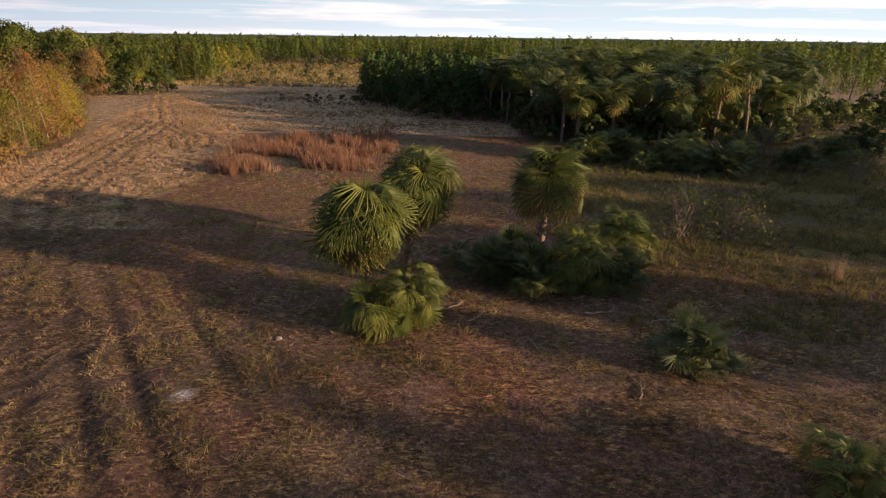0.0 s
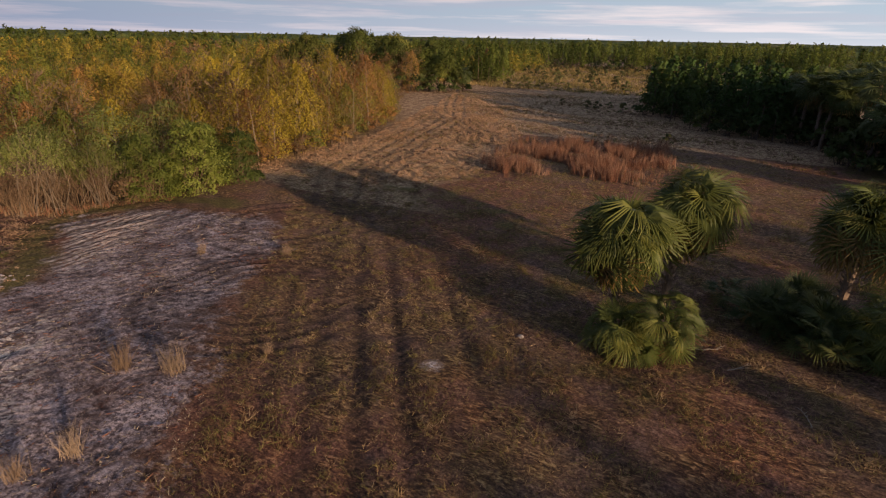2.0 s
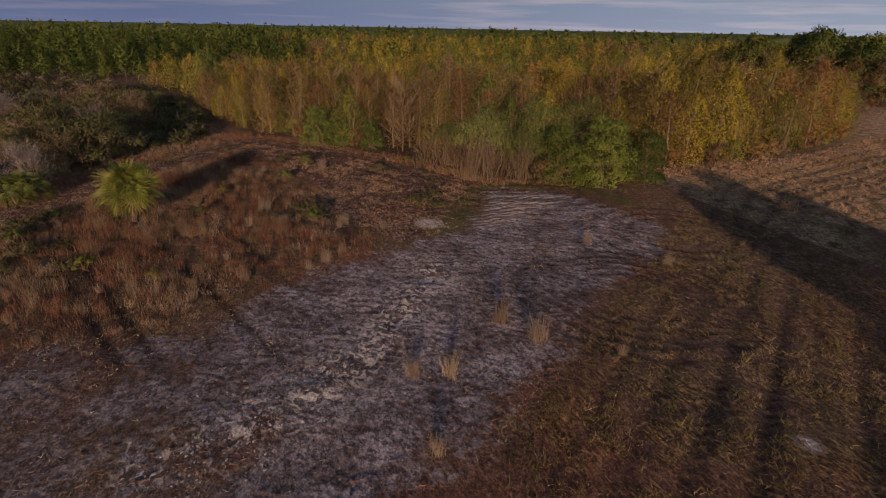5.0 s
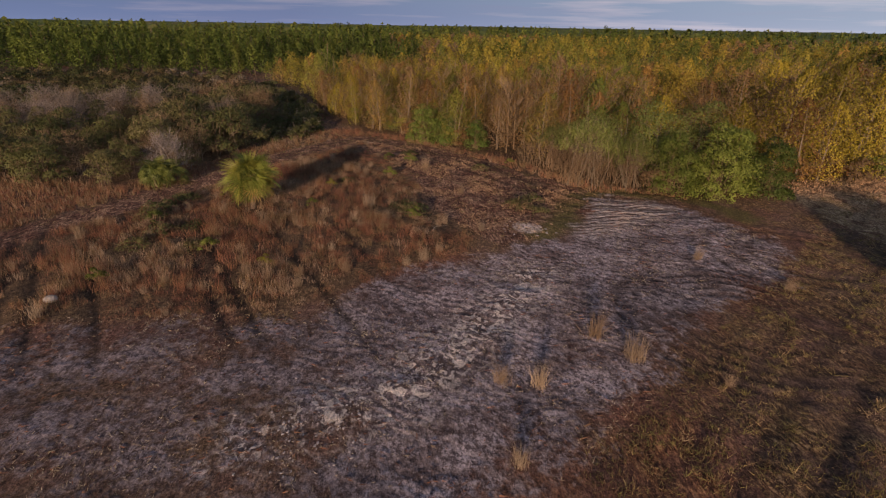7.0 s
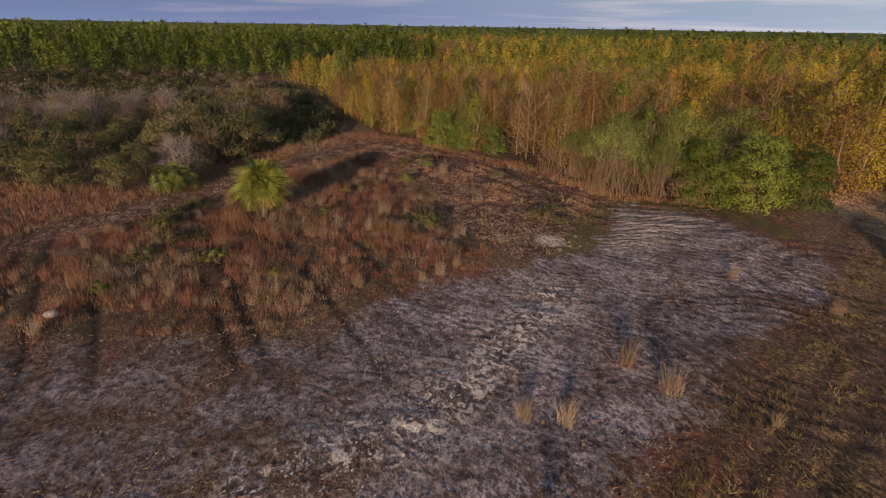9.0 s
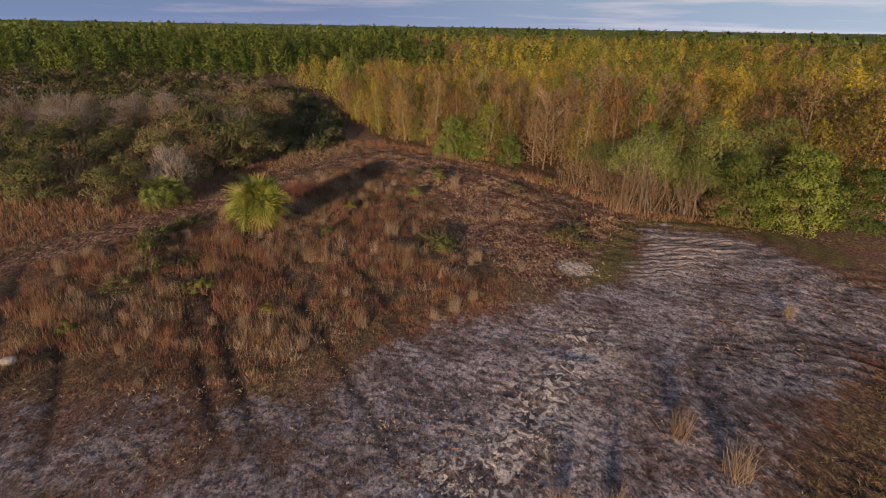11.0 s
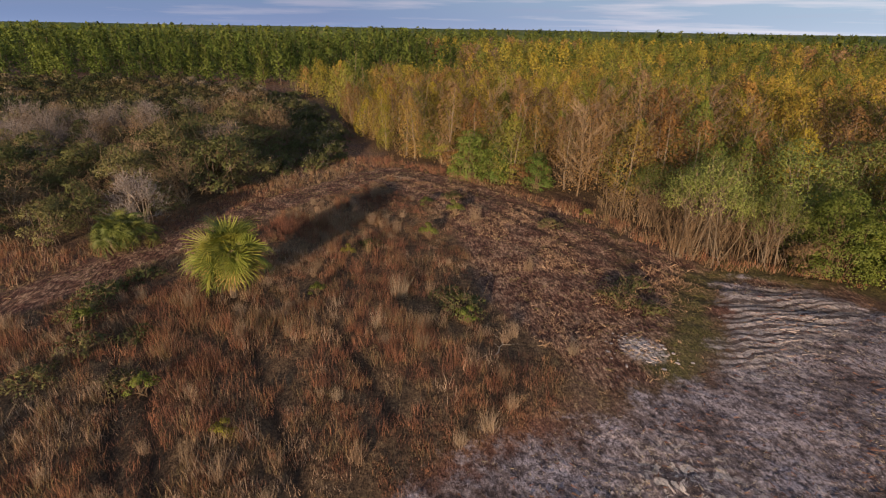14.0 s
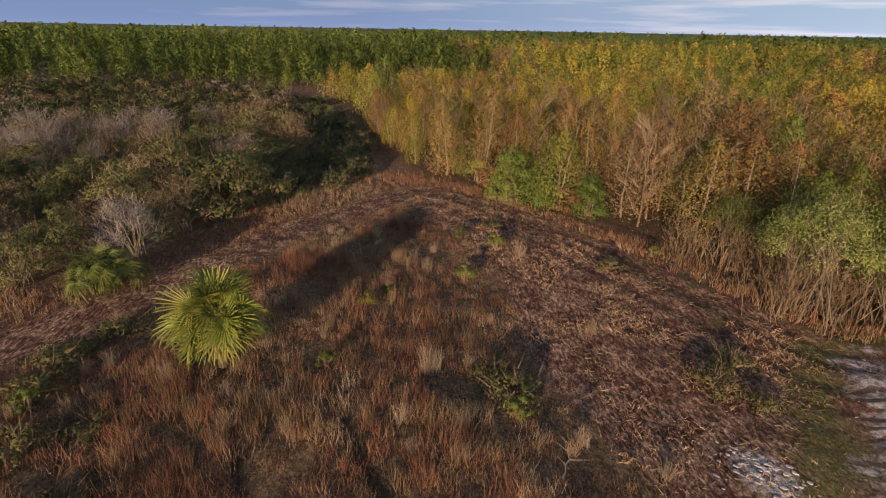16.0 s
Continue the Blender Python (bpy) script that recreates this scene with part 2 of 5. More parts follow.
SAND = [(-14, -16), (-23, -15), (-22.3, -8), (-22.2, -3), (-25.6, 2.2), (-27.6, 7.6), (-29.4, 11.6), (-31.4, 14.2), (-34, 15.3), (-37, 17.1), (-37.6, 18.8), (-34.6, 22), (-27, 24.6), (-22.2, 21.6), (-20.5, 16.5), (-16.5, 11.5), (-13.2, 8.2), (-11, 5), (-9, -2), (-8, -12)]
MEADOW = [(-22.5, -32), (-22.5, -9), (-22.4, -3.2), (-26.2, 2), (-28.6, 6.6), (-33, 5.6), (-37, 4.4), (-43, 4.4), (-50, 3.4), (-57, -0.8), (-58.5, -2), (-51, -7), (-44, -12), (-37, -16.5), (-34, -32)]
CUT = [(-60.5, 0), (-57, 5), (-50, 10.2), (-43, 13.8), (-37, 16.8), (-34.4, 16.2), (-30, 12), (-27.8, 7.6), (-33, 5.6), (-37, 4.4), (-43, 4.4), (-50, 3.4), (-57, -0.8)]
PATH_LINE = [(-30, -22), (-38.4, -16), (-46, -11.2), (-52.6, -7.2), (-60.5, 0.6), (-57.5, 4.2), (-50, 9.4), (-43, 13), (-37, 16.5), (-35.5, 22)]
TRACK_LINE = [(-24.5, 30), (-30.2, 38.5), (-31.6, 43.6), (-33, 48.8), (-34.8, 56.3), (-37, 65.7), (-39.2, 74.8), (-47, 90), (-57, 112), (-52, 132), (-42, 147)]
TURN_LINE = [(-28.1, 37.9), (-29.8, 44.6), (-29.3, 49), (-25.7, 49.6), (-21.7, 47.1)]
TURN_LINE_2 = [(-27, 58), (-28.8, 62.3), (-35.1, 70.2), (-44, 78)]
FIELD_SHADE_GRASS = [(-19.6, 45.4), (-5.5, 48), (-6.8, 66), (-16, 63), (-22.5, 61.5)]
STRAWY = [(-39, 33), (-26, 35.5), (-20, 43), (-22, 62), (-38, 92), (-56, 110), (-44, 70), (-40, 56)]
WOOD = [(-37.2, 25.2), (-38, 33), (-38.6, 42), (-38.8, 48), (-40.6, 58), (-43.5, 66), (-53, 79), (-63, 97), (-76, 112), (-95, 150), (-136, 140), (-140, 60), (-134, 10), (-128, -18), (-116, -15), (-88, -6.5), (-74, -2.6), (-62, 5.0), (-54, 11.6), (-47.5, 16.2), (-41.6, 19)]
SCRUB = [(-43.5, -20), (-47.5, -14.4), (-56.5, -11.2), (-68, -10.6), (-96, -17), (-122, -25), (-134, -46), (-130, -85), (-80, -72), (-48, -44)]
ROW_DIR = np.array((0.59, -0.807))
STRIPE_DIR = np.array((0.93, 0.37))


def dark_lines(P):
    """How much a dark line shows at a place: the wheel ruts of the mown field, the parallel stripes of the meadow."""
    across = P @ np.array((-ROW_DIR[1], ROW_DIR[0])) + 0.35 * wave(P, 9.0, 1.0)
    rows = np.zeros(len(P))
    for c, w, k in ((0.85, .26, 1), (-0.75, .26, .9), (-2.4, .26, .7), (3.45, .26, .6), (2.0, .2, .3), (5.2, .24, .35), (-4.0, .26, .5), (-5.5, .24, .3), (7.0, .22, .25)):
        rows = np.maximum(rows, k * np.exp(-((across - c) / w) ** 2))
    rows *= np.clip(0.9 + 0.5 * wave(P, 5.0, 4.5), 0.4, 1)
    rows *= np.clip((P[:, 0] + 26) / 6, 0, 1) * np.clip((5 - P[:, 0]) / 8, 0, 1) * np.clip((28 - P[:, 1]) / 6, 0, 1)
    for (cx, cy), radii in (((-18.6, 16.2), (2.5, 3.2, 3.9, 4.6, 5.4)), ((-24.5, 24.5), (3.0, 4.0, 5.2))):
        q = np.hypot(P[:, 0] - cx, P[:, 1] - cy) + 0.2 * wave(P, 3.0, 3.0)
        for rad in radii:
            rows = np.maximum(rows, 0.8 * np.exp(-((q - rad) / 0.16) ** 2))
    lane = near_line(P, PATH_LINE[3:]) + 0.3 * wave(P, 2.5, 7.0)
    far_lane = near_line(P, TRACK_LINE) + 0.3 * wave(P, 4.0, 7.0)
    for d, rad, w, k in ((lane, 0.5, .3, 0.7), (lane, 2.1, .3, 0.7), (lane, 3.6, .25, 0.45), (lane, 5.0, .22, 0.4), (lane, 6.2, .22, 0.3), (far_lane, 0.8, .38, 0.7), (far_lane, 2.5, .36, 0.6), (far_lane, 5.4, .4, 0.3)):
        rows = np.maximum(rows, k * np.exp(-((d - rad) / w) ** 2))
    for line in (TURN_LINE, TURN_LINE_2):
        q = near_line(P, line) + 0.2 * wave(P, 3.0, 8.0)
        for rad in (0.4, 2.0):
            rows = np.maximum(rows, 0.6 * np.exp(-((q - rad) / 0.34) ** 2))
    # parallel dark stripes across the meadow, slightly sunk
    over = P @ np.array((-STRIPE_DIR[1], STRIPE_DIR[0])) + 0.25 * wave(P, 7.0, 2.0)
    stripe = np.zeros(len(P))
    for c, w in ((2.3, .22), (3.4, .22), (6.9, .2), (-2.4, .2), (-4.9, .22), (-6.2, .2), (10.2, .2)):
        stripe = np.maximum(stripe, np.exp(-((over - c) / w) ** 2))
    stripe *= np.clip((-17 - P[:, 0]) / 4, 0, 1) * np.clip((P[:, 0] + 38) / 6, 0, 1) * np.clip((4 - P[:, 1]) / 5, 0, 1)
    return rows, stripe


def furrows(P):
    return P[:, 0] * 6.4 + 0.3 * P[:, 1] + 1.6 * wave(P, 1.9, 5.0)


def height(P):
    """The lie of the land."""
    r = np.hypot(P[:, 0] + 20, P[:, 1] - 20)
    z = 0.10 * wave(P, 5.0, 3.0) + 0.05 * wave(P, 1.7, 4.0)
    rows, stripe = dark_lines(P)
    z -= 0.12 * rows + 0.09 * stripe
    # washed-out hollows and disced ridges in the bare sand
    ridge = np.clip(1 - near_line(P, [(-31.5, 13.5), (-33.4, 16.5), (-34, 19.5)]) / 3.4, 0, 1)
    z += ridge * 0.02 * np.sin(furrows(P))
    wash = np.clip(1 - near_line(P, [(-24.5, 8.5), (-20, 5), (-15.5, 0.5), (-14, -4)]) / 2.6, 0, 1)
    z += wash * 0.055 * np.sin(5.5 * wave(P, 1.3, 6.0))
    # the far edge of the plain stays level
    return z * np.clip(1.6 - r / 160, 0, 1)


def ground_at(x, y):
    return float(height(np.array([(x, y)], float))[0])


# ---- mesh tools ----
def build(name, V, F, mats, index=None, tint=None, smooth=False):
    """A mesh of triangles."""
    V, F = np.asarray(V, np.float32), np.asarray(F, np.int32)
    N = None
    if V.shape[1] == 6:
        # leaves carry the outward direction of their crown; wood and twigs keep their own faces' normals
        N, V = V[:, 3:].copy(), V[:, :3].copy()
        bare = np.abs(N[F]).sum((1, 2)) == 0
        f = F[bare]
        own = np.cross(V[f[:, 1]] - V[f[:, 0]], V[f[:, 2]] - V[f[:, 0]])
        for k in range(3):
            N[f[:, k]] = own
        N /= np.linalg.norm(N, axis=1)[:, None] + 1e-9
        smooth = True
    me = bpy.data.meshes.new(name)
    me.vertices.add(len(V))
    me.vertices.foreach_set("co", V.ravel())
    me.loops.add(F.size)
    me.loops.foreach_set("vertex_index", F.ravel())
    me.polygons.add(len(F))
    me.polygons.foreach_set("loop_start", np.arange(len(F), dtype=np.int32) * F.shape[1])
    for m in mats if isinstance(mats, (list, tuple)) else [mats]:
        me.materials.append(m)
    if index is not None:
        me.polygons.foreach_set("material_index", np.asarray(index, np.int32))
    me.polygons.foreach_set("use_smooth", np.full(len(F), smooth))
    me.update(calc_edges=True)
    me.validate()
    if tint is not None:
        me.attributes.new("tint", "FLOAT", "POINT").data.foreach_set("value", np.asarray(tint, np.float32))
    if N is not None and len(me.vertices) == len(N):
        me.attributes.new("custom_normal", "FLOAT_VECTOR", "POINT").data.foreach_set("vector", N.ravel())
        me.update()
    return me


def join(pieces):
    V, F, n = [], [], 0
    wide = any(len(v) and v.shape[1] == 6 for v, f in pieces)
    for v, f in pieces:
        V.append(np.column_stack([v, np.zeros((len(v), 3))]) if wide and v.shape[1] == 3 else v)
        F.append(np.asarray(f) + n)
        n += len(v)
    return (np.concatenate(V), np.concatenate(F)) if V else (np.zeros((0, 3)), np.zeros((0, 3), int))


def tube(points, radii, sides=5):
    pts = np.asarray(points, float)
    V, F = [], []
    for i, p in enumerate(pts):
        d = pts[min(i + 1, len(pts) - 1)] - pts[max(i - 1, 0)]
        d /= np.linalg.norm(d) + 1e-9
        a = np.cross(d, (0.31, 0.95, 0.05))
        a /= np.linalg.norm(a) + 1e-9
        b = np.cross(d, a)
        for k in range(sides):
            w = 2 * math.pi * k / sides
            V.append(p + radii[i] * (math.cos(w) * a + math.sin(w) * b))
    for i in range(len(pts) - 1):
        for k in range(sides):
            p, q = i * sides + k, i * sides + (k + 1) % sides
            F += [(p, q, p + sides), (q, q + sides, p + sides)]
    top = (len(pts) - 1) * sides
    F += [(top, top + k, top + k + 1) for k in range(1, sides - 1)]
    return np.array(V), np.array(F)


def unit(rng, n):
    v = rng.normal(size=(n, 3))
    return v / np.linalg.norm(v, axis=1)[:, None]


def flakes(centres, size, rng, aspect=0.6, droop=0.0, out=None, round_by=0.8):
    """One small leaf-shaped triangle at each place, turned at random; out: which way the crown's surface faces there."""
    n = len(centres)
    a, b = unit(rng, n), unit(rng, n)
    a[:, 2] -= droop
    a /= np.linalg.norm(a, axis=1)[:, None]
    b -= (a * b).sum(1)[:, None] * a
    b /= np.linalg.norm(b, axis=1)[:, None]
    s = (size * rng.uniform(0.6, 1.4, n))[:, None]
    V = np.stack([centres + a * s * 0.6, centres - a * s * 0.4 + b * s * aspect / 2, centres - a * s * 0.4 - b * s * aspect / 2], 1)
    if out is not None:
        face = np.cross(V[:, 1] - V[:, 0], V[:, 2] - V[:, 0])
        face /= np.linalg.norm(face, axis=1)[:, None] + 1e-9
        out = out / (np.linalg.norm(out, axis=1)[:, None] + 1e-9)
        back = (face * out).sum(1) < 0
        V[back] = V[back][:, ::-1]
        face[back] *= -1
        N = round_by * out + (1 - round_by) * face
        V = np.concatenate([V, np.repeat(N[:, None], 3, 1)], 2)
        return V.reshape(-1, 6), np.arange(3 * n).reshape(n, 3)
    return V.reshape(-1, 3), np.arange(3 * n).reshape(n, 3)


def spikes(base, tip, width, rng):
    """Thin tapering twigs or blades from base to tip."""
    n = len(base)
    d = tip - base
    s = np.cross(d, unit(rng, n))
    s /= np.linalg.norm(s, axis=1)[:, None] + 1e-9
    w = np.broadcast_to(width, (n,))[:, None] / 2
    V = np.stack([base - s * w, base + s * w, tip], 1).reshape(-1, 3)
    return V, np.arange(3 * n).reshape(n, 3)


def part(name, mesh, parent, label="", m=None):
    ob = new(name, mesh)
    ob.parent = parent
    if m is not None:
        ob.matrix_basis = m
    return tagged(ob, label=label)


def thing(name, x, y, label, category, group="", yaw=0.0, scale=1.0, sink=0.03):
    ob = new(name)
    ob.empty_display_size = 0.3
    ob.matrix_basis = pose(x, y, ground_at(x, y) - sink, 0, 0, yaw) @ Matrix.Scale(scale, 4)
    return tagged(ob, label=label, category=category, group=group)


def at(x, y, yaw=0.0, scale=1.0, sink=0.03):
    return pose(x, y, ground_at(x, y) - sink, 0, 0, yaw) @ Matrix.Scale(scale, 4)


# ---- kinds of plants: each returns its wood and its leaves as triangles ----
def slender_tree(seed, h, leaves, twigs, spread=0.2, leaf=0.2, stems=1, low=0.06, detail=True):
    """An upright, feathery wetland tree: thin stem, many short rising limbs, a narrow crown."""
    rng = np.random.default_rng(seed)
    wood, tw, spots, ways = [], [], [], []
    for s in range(stems):
        lean = rng.normal(0, 0.05 * h, 2) + (rng.normal(0, 0.1 * h, 2) if stems > 1 else 0)
        off = rng.normal(0, 0.12, 2) * (stems > 1)
        hs = h * (1 if s == 0 else rng.uniform(0.65, 0.95))
        k = np.linspace(0, 1, 6)
        line = np.stack([off[0] + lean[0] * k ** 1.5 + rng.normal(0, 0.05, 6), off[1] + lean[1] * k ** 1.5 + rng.normal(0, 0.05, 6), hs * k], 1)
        line[0] = (off[0], off[1], 0)
        wood.append(tube(line, 0.012 * hs * (1 - k * 0.92) + 0.006, 5) if detail else tube(line[::5], (0.05, 0.012), 3))
        nl = int(17 / stems) + 5
        for i in range(nl):
            f = low + (0.95 - low) * (i + rng.uniform()) / nl
            p = np.array([np.interp(f, k, line[:, j]) for j in range(3)])
            az = rng.uniform(0, 2 * math.pi)
            length = h * spread * math.sin(math.pi * (0.12 + 0.82 * f ** 0.75)) ** 0.8 * rng.uniform(0.65, 1.2) + 0.2
            rise = rng.uniform(0.35, 0.95)
            d = np.array((math.cos(az), math.sin(az), rise))
            q1, q2 = p + d * length * 0.5, p + d * length * np.array((1, 1, 1.15))
            if detail:
                wood.append(tube([p, q1, q2], (0.015 * (1.2 - f), 0.01 * (1.2 - f), 0.003), 3))
            m = max(2, int(twigs / (nl * stems)))
            b = p + (q2 - p) * rng.uniform(0.15, 1.0, (m, 1))
            t = b + (unit(rng, m) * 0.5 + d * 0.5 + np.array((0, 0, 0.45))) * rng.uniform(0.25, 0.75, (m, 1))
            tw.append(spikes(b, t, 0.02 if detail else 0.035, rng))
            m = max(2, int(0.3 * leaves / (nl * stems) * (1.3 - 0.6 * f)))
            puff = 0.16 + 0.13 * length
            spots.append(p + (q2 - p) * rng.uniform(0.3, 1.1, (m, 1)) ** 0.8 + rng.normal(0, puff, (m, 3)) * (1, 1, 1.2))
            c = p + (q2 - p) * 0.6
            ways.append(0.5 * (spots[-1] - c) / puff + 1.3 * np.array((c[0] - p[0], c[1] - p[1], 0.3 + 0.5 * f)) / (0.4 * length + 0.2))
    # the feathery outside of the crown
    m = leaves
    f = low + (1.0 - low) * rng.uniform(0, 1, m) ** 0.85
    az = rng.uniform(0, 2 * math.pi, m)
    tuft = 1 + 0.22 * np.sin(3 * az + 9 * f + seed) + 0.16 * np.sin(17 * f + 2 * az)
    rad = (0.72 * h * spread * np.sin(math.pi * (0.2 + 0.8 * f ** 0.9)) ** 0.75 * tuft + 0.06) * rng.uniform(0.88, 1.05, m)
    spots.append(np.column_stack([np.interp(f, k, line[:, 0]) + rad * np.cos(az), np.interp(f, k, line[:, 1]) + rad * np.sin(az), h * f * (1.0 if stems == 1 else 0.92) + rng.normal(0, 0.1, m)]))
    ways.append(np.column_stack([np.cos(az), np.sin(az), 0.15 + 0.9 * f ** 2]) + 0.25 * unit(rng, m))
    if detail:
        m = leaves // 6
        skirt = np.column_stack([rng.normal(0, 0.11 * h, (m, 2)), h * rng.uniform(0.02, 0.3, m)])
        spots.append(skirt)
        ways.append(skirt * (1, 1, 0) + (0, 0, 0.3))
    return join(wood), join(tw), flakes(np.concatenate(spots), leaf, rng, 0.72, 0.3, np.concatenate(ways))


def round_bush(seed, r, h, leaves, twigs, leaf=0.16, stems=9, lobes=12, flat=0.0, out=1.0, twig_len=0.5):
    """A many-stemmed shrub with a lumpy dome of leaves."""
    rng = np.random.default_rng(seed)
    wood, tw, spots, ways = [], [], [], []
    heads = []
    for i in range(lobes):
        az, u = 2 * math.pi * (i + rng.uniform(-0.4, 0.4)) / lobes * 2.4, rng.uniform(0.05, 1.0) ** 0.6
        z = h * (0.92 - 0.70 * u ** 2.2) * rng.uniform(0.8, 1.08)
        if leaves > 5000 and i % 3 == 0:
            u, z = 0.85 + 0.15 * (i % 2), h * rng.uniform(0.08, 0.34)
        heads.append((r * 0.8 * u * math.cos(az), r * 0.8 * u * math.sin(az), z, r * rng.uniform(0.24, 0.42)))
    for i, (x, y, z, s) in enumerate(heads):
        root = rng.normal(0, 0.16 * r, 2)
        mid = np.array((root[0] + 0.45 * (x - root[0]), root[1] + 0.45 * (y - root[1]), z * 0.6)) + rng.normal(0, 0.08 * r, 3)
        wood.append(tube([(root[0], root[1], 0), mid, (x, y, z)], (0.03, 0.02, 0.006), 3) if leaf < 0.4 else tube([(root[0], root[1], 0), (x, y, z)], (0.05, 0.01), 3))
        n = max(3, leaves // lobes)
        u = unit(rng, n)
        u[:, 2] = np.abs(u[:, 2]) * 0.9 - 0.15
        spots.append(np.array((x, y, z)) + u * s * rng.uniform(0.78, 1.08, (n, 1)) * (1, 1, 0.85) - (0, 0, 0.25 * s))
        ways.append(u + 0.5 * np.array((x / r, y / r, z / h)))
        n = max(2, twigs // lobes)
        b = np.concatenate([mid + (np.array((x, y, z)) - mid) * rng.uniform(0, 1, (n // 2, 1)), np.array((x, y, z)) + rng.normal(0, s * 0.5, (n - n // 2, 3))])
        t = b + (unit(rng, n) * 0.7 + np.array((x / r, y / r, 0.8)) * out) * twig_len * rng.uniform(0.5, 1.2, (n, 1))
        tw.append(spikes(b, t, 0.02, rng))
    if leaves > 5000:
        # an even skin of leaves down to the ground between the lobes
        n = leaves // 3
        u = unit(rng, n)
        u[:, 2] = np.abs(u[:, 2])
        az = np.arctan2(u[:, 1], u[:, 0])
        lump = 0.78 + 0.17 * np.sin(5 * az + 3 * u[:, 2] + seed) + 0.14 * np.sin(8 * u[:, 2] + 3 * az)
        spots.append(u * (r, r, 0.88 * h) * (lump * rng.uniform(0.8, 1.06, n))[:, None])
        ways.append(u)
    pts = np.concatenate(spots)
    pts[:, 2] = np.maximum(pts[:, 2], 0.05)
    return join(wood), join(tw), flakes(pts, leaf, rng, 0.6, 0.15, np.concatenate(ways))


def leggy_bush(seed, r, h, stems, leaves, leaf=0.13):
    """Long leaning stems, bare below, under a loose roof of leaves."""
    rng = np.random.default_rng(seed)
    wood, tw, spots, ways = [], [], [], []
    for i in range(stems):
        az, u = i * 2.4 + rng.normal(0, 0.5), math.sqrt((i + 0.5) / stems)
        b = np.append(rng.normal(0, 0.32 * r, 2), 0.0)
        top = np.array((r * u * math.cos(az), r * u * math.sin(az), h * (0.98 - 0.38 * u * u) * rng.uniform(0.82, 1.05)))
        mid = b + (top - b) * (0.5, 0.5, 0.55) + rng.normal(0, 0.3, 3)
        wood.append(tube([b, mid, top], (0.032, 0.022, 0.006), 4))
        m = 26
        p = mid + (top - mid) * rng.uniform(-0.4, 1, (m, 1))
        tw.append(spikes(p, p + (unit(rng, m) * 0.6 + (0, 0, 0.5)) * rng.uniform(0.3, 0.9, (m, 1)), 0.022, rng))
        m = leaves // stems
        v = unit(rng, m)
        spots.append(top - (0, 0, 0.3) + v * rng.uniform(0.55, 1.0, (m, 1)) * (0.85, 0.85, 0.75) * rng.uniform(0.7, 1.2))
        ways.append(v + np.array((top[0] / r, top[1] / r, 1.0)) * 0.5)
    return join(wood), join(tw), flakes(np.concatenate(spots), leaf, rng, 0.45, 0.1, np.concatenate(ways))


def thicket(seed, r, h, stems, leaves, leaf=0.12):
    """Arching, mostly bare stems rising side by side from the ground."""
    rng = np.random.default_rng(seed)
    wood, tw, spots = [tube([(0, 0, -0.05), (0, 0, 0.12)], (0.3 * r, 0.12 * r), 8)], [], []
    for i in range(stems):
        b = np.append(rng.normal(0, 0.4 * r, 2), 0.0)
        hh = h * rng.uniform(0.5, 1.05)
        out = rng.normal(0, 0.24 * h, 2) + b[:2] * 0.25
        mid = b + np.array((out[0] * 0.35, out[1] * 0.35, hh * 0.55))
        top = b + np.array((out[0], out[1], hh))
        tw.append(tube([b, mid, top], (0.018, 0.012, 0.004), 3))
        m = 9
        f = rng.uniform(0.3, 1, (m, 1))
        p = mid + (top - mid) * f
        t = p + (unit(rng, m) * 0.55 + (0, 0, 0.5)) * rng.uniform(0.25, 0.8, (m, 1))
        tw.append(spikes(p, t, 0.02, rng))
        m = leaves // stems
        spots.append(mid + (top - mid) * rng.uniform(0.3, 1.1, (m, 1)) + rng.normal(0, 0.25, (m, 3)))
    return join(wood), join(tw), flakes(np.concatenate(spots), leaf, rng, 0.5, 0.2)


def broad_tree(seed, h, r, leaves, leaf=0.32):
    """An oak: short trunk, spreading limbs, a heaped crown of clumps."""
    rng = np.random.default_rng(seed)
    wood, tw, spots, ways = [], [], [], []
    fork = np.array((0, 0, h * 0.28))
    wood.append(tube([(0, 0, 0), (0.1, 0, h * 0.14), fork], (0.34, 0.26, 0.22), 8))
    n = 26
    for i in range(n):
        az, u = i * 2.4 + rng.uniform(-0.4, 0.4), math.sqrt((i + 0.5) / n)
        z = h * (0.92 - 0.45 * u * u) * rng.uniform(0.88, 1.04)
        c = np.array((r * 0.82 * u * math.cos(az), r * 0.82 * u * math.sin(az), z))
        mid = fork + (c - fork) * 0.5 + rng.normal(0, 0.25, 3)
        wood.append(tube([fork, mid, c], (0.13, 0.08, 0.02), 5))
        s = r * rng.uniform(0.2, 0.34)
        m = leaves // n
        d = unit(rng, m)
        d[:, 2] = d[:, 2] * 0.8 + 0.1
        spots.append(c + d * s * rng.uniform(0.5, 1.1, (m, 1)))
        ways.append(d + 0.5 * (c - fork) / np.linalg.norm(c - fork))
        k = 8
        b = mid + (c - mid) * rng.uniform(0.3, 1, (k, 1))
        tw.append(spikes(b, b + unit(rng, k) * s, 0.04, rng))
    return join(wood), join(tw), flakes(np.concatenate(spots), leaf, rng, 0.7, 0.0, np.concatenate(ways))


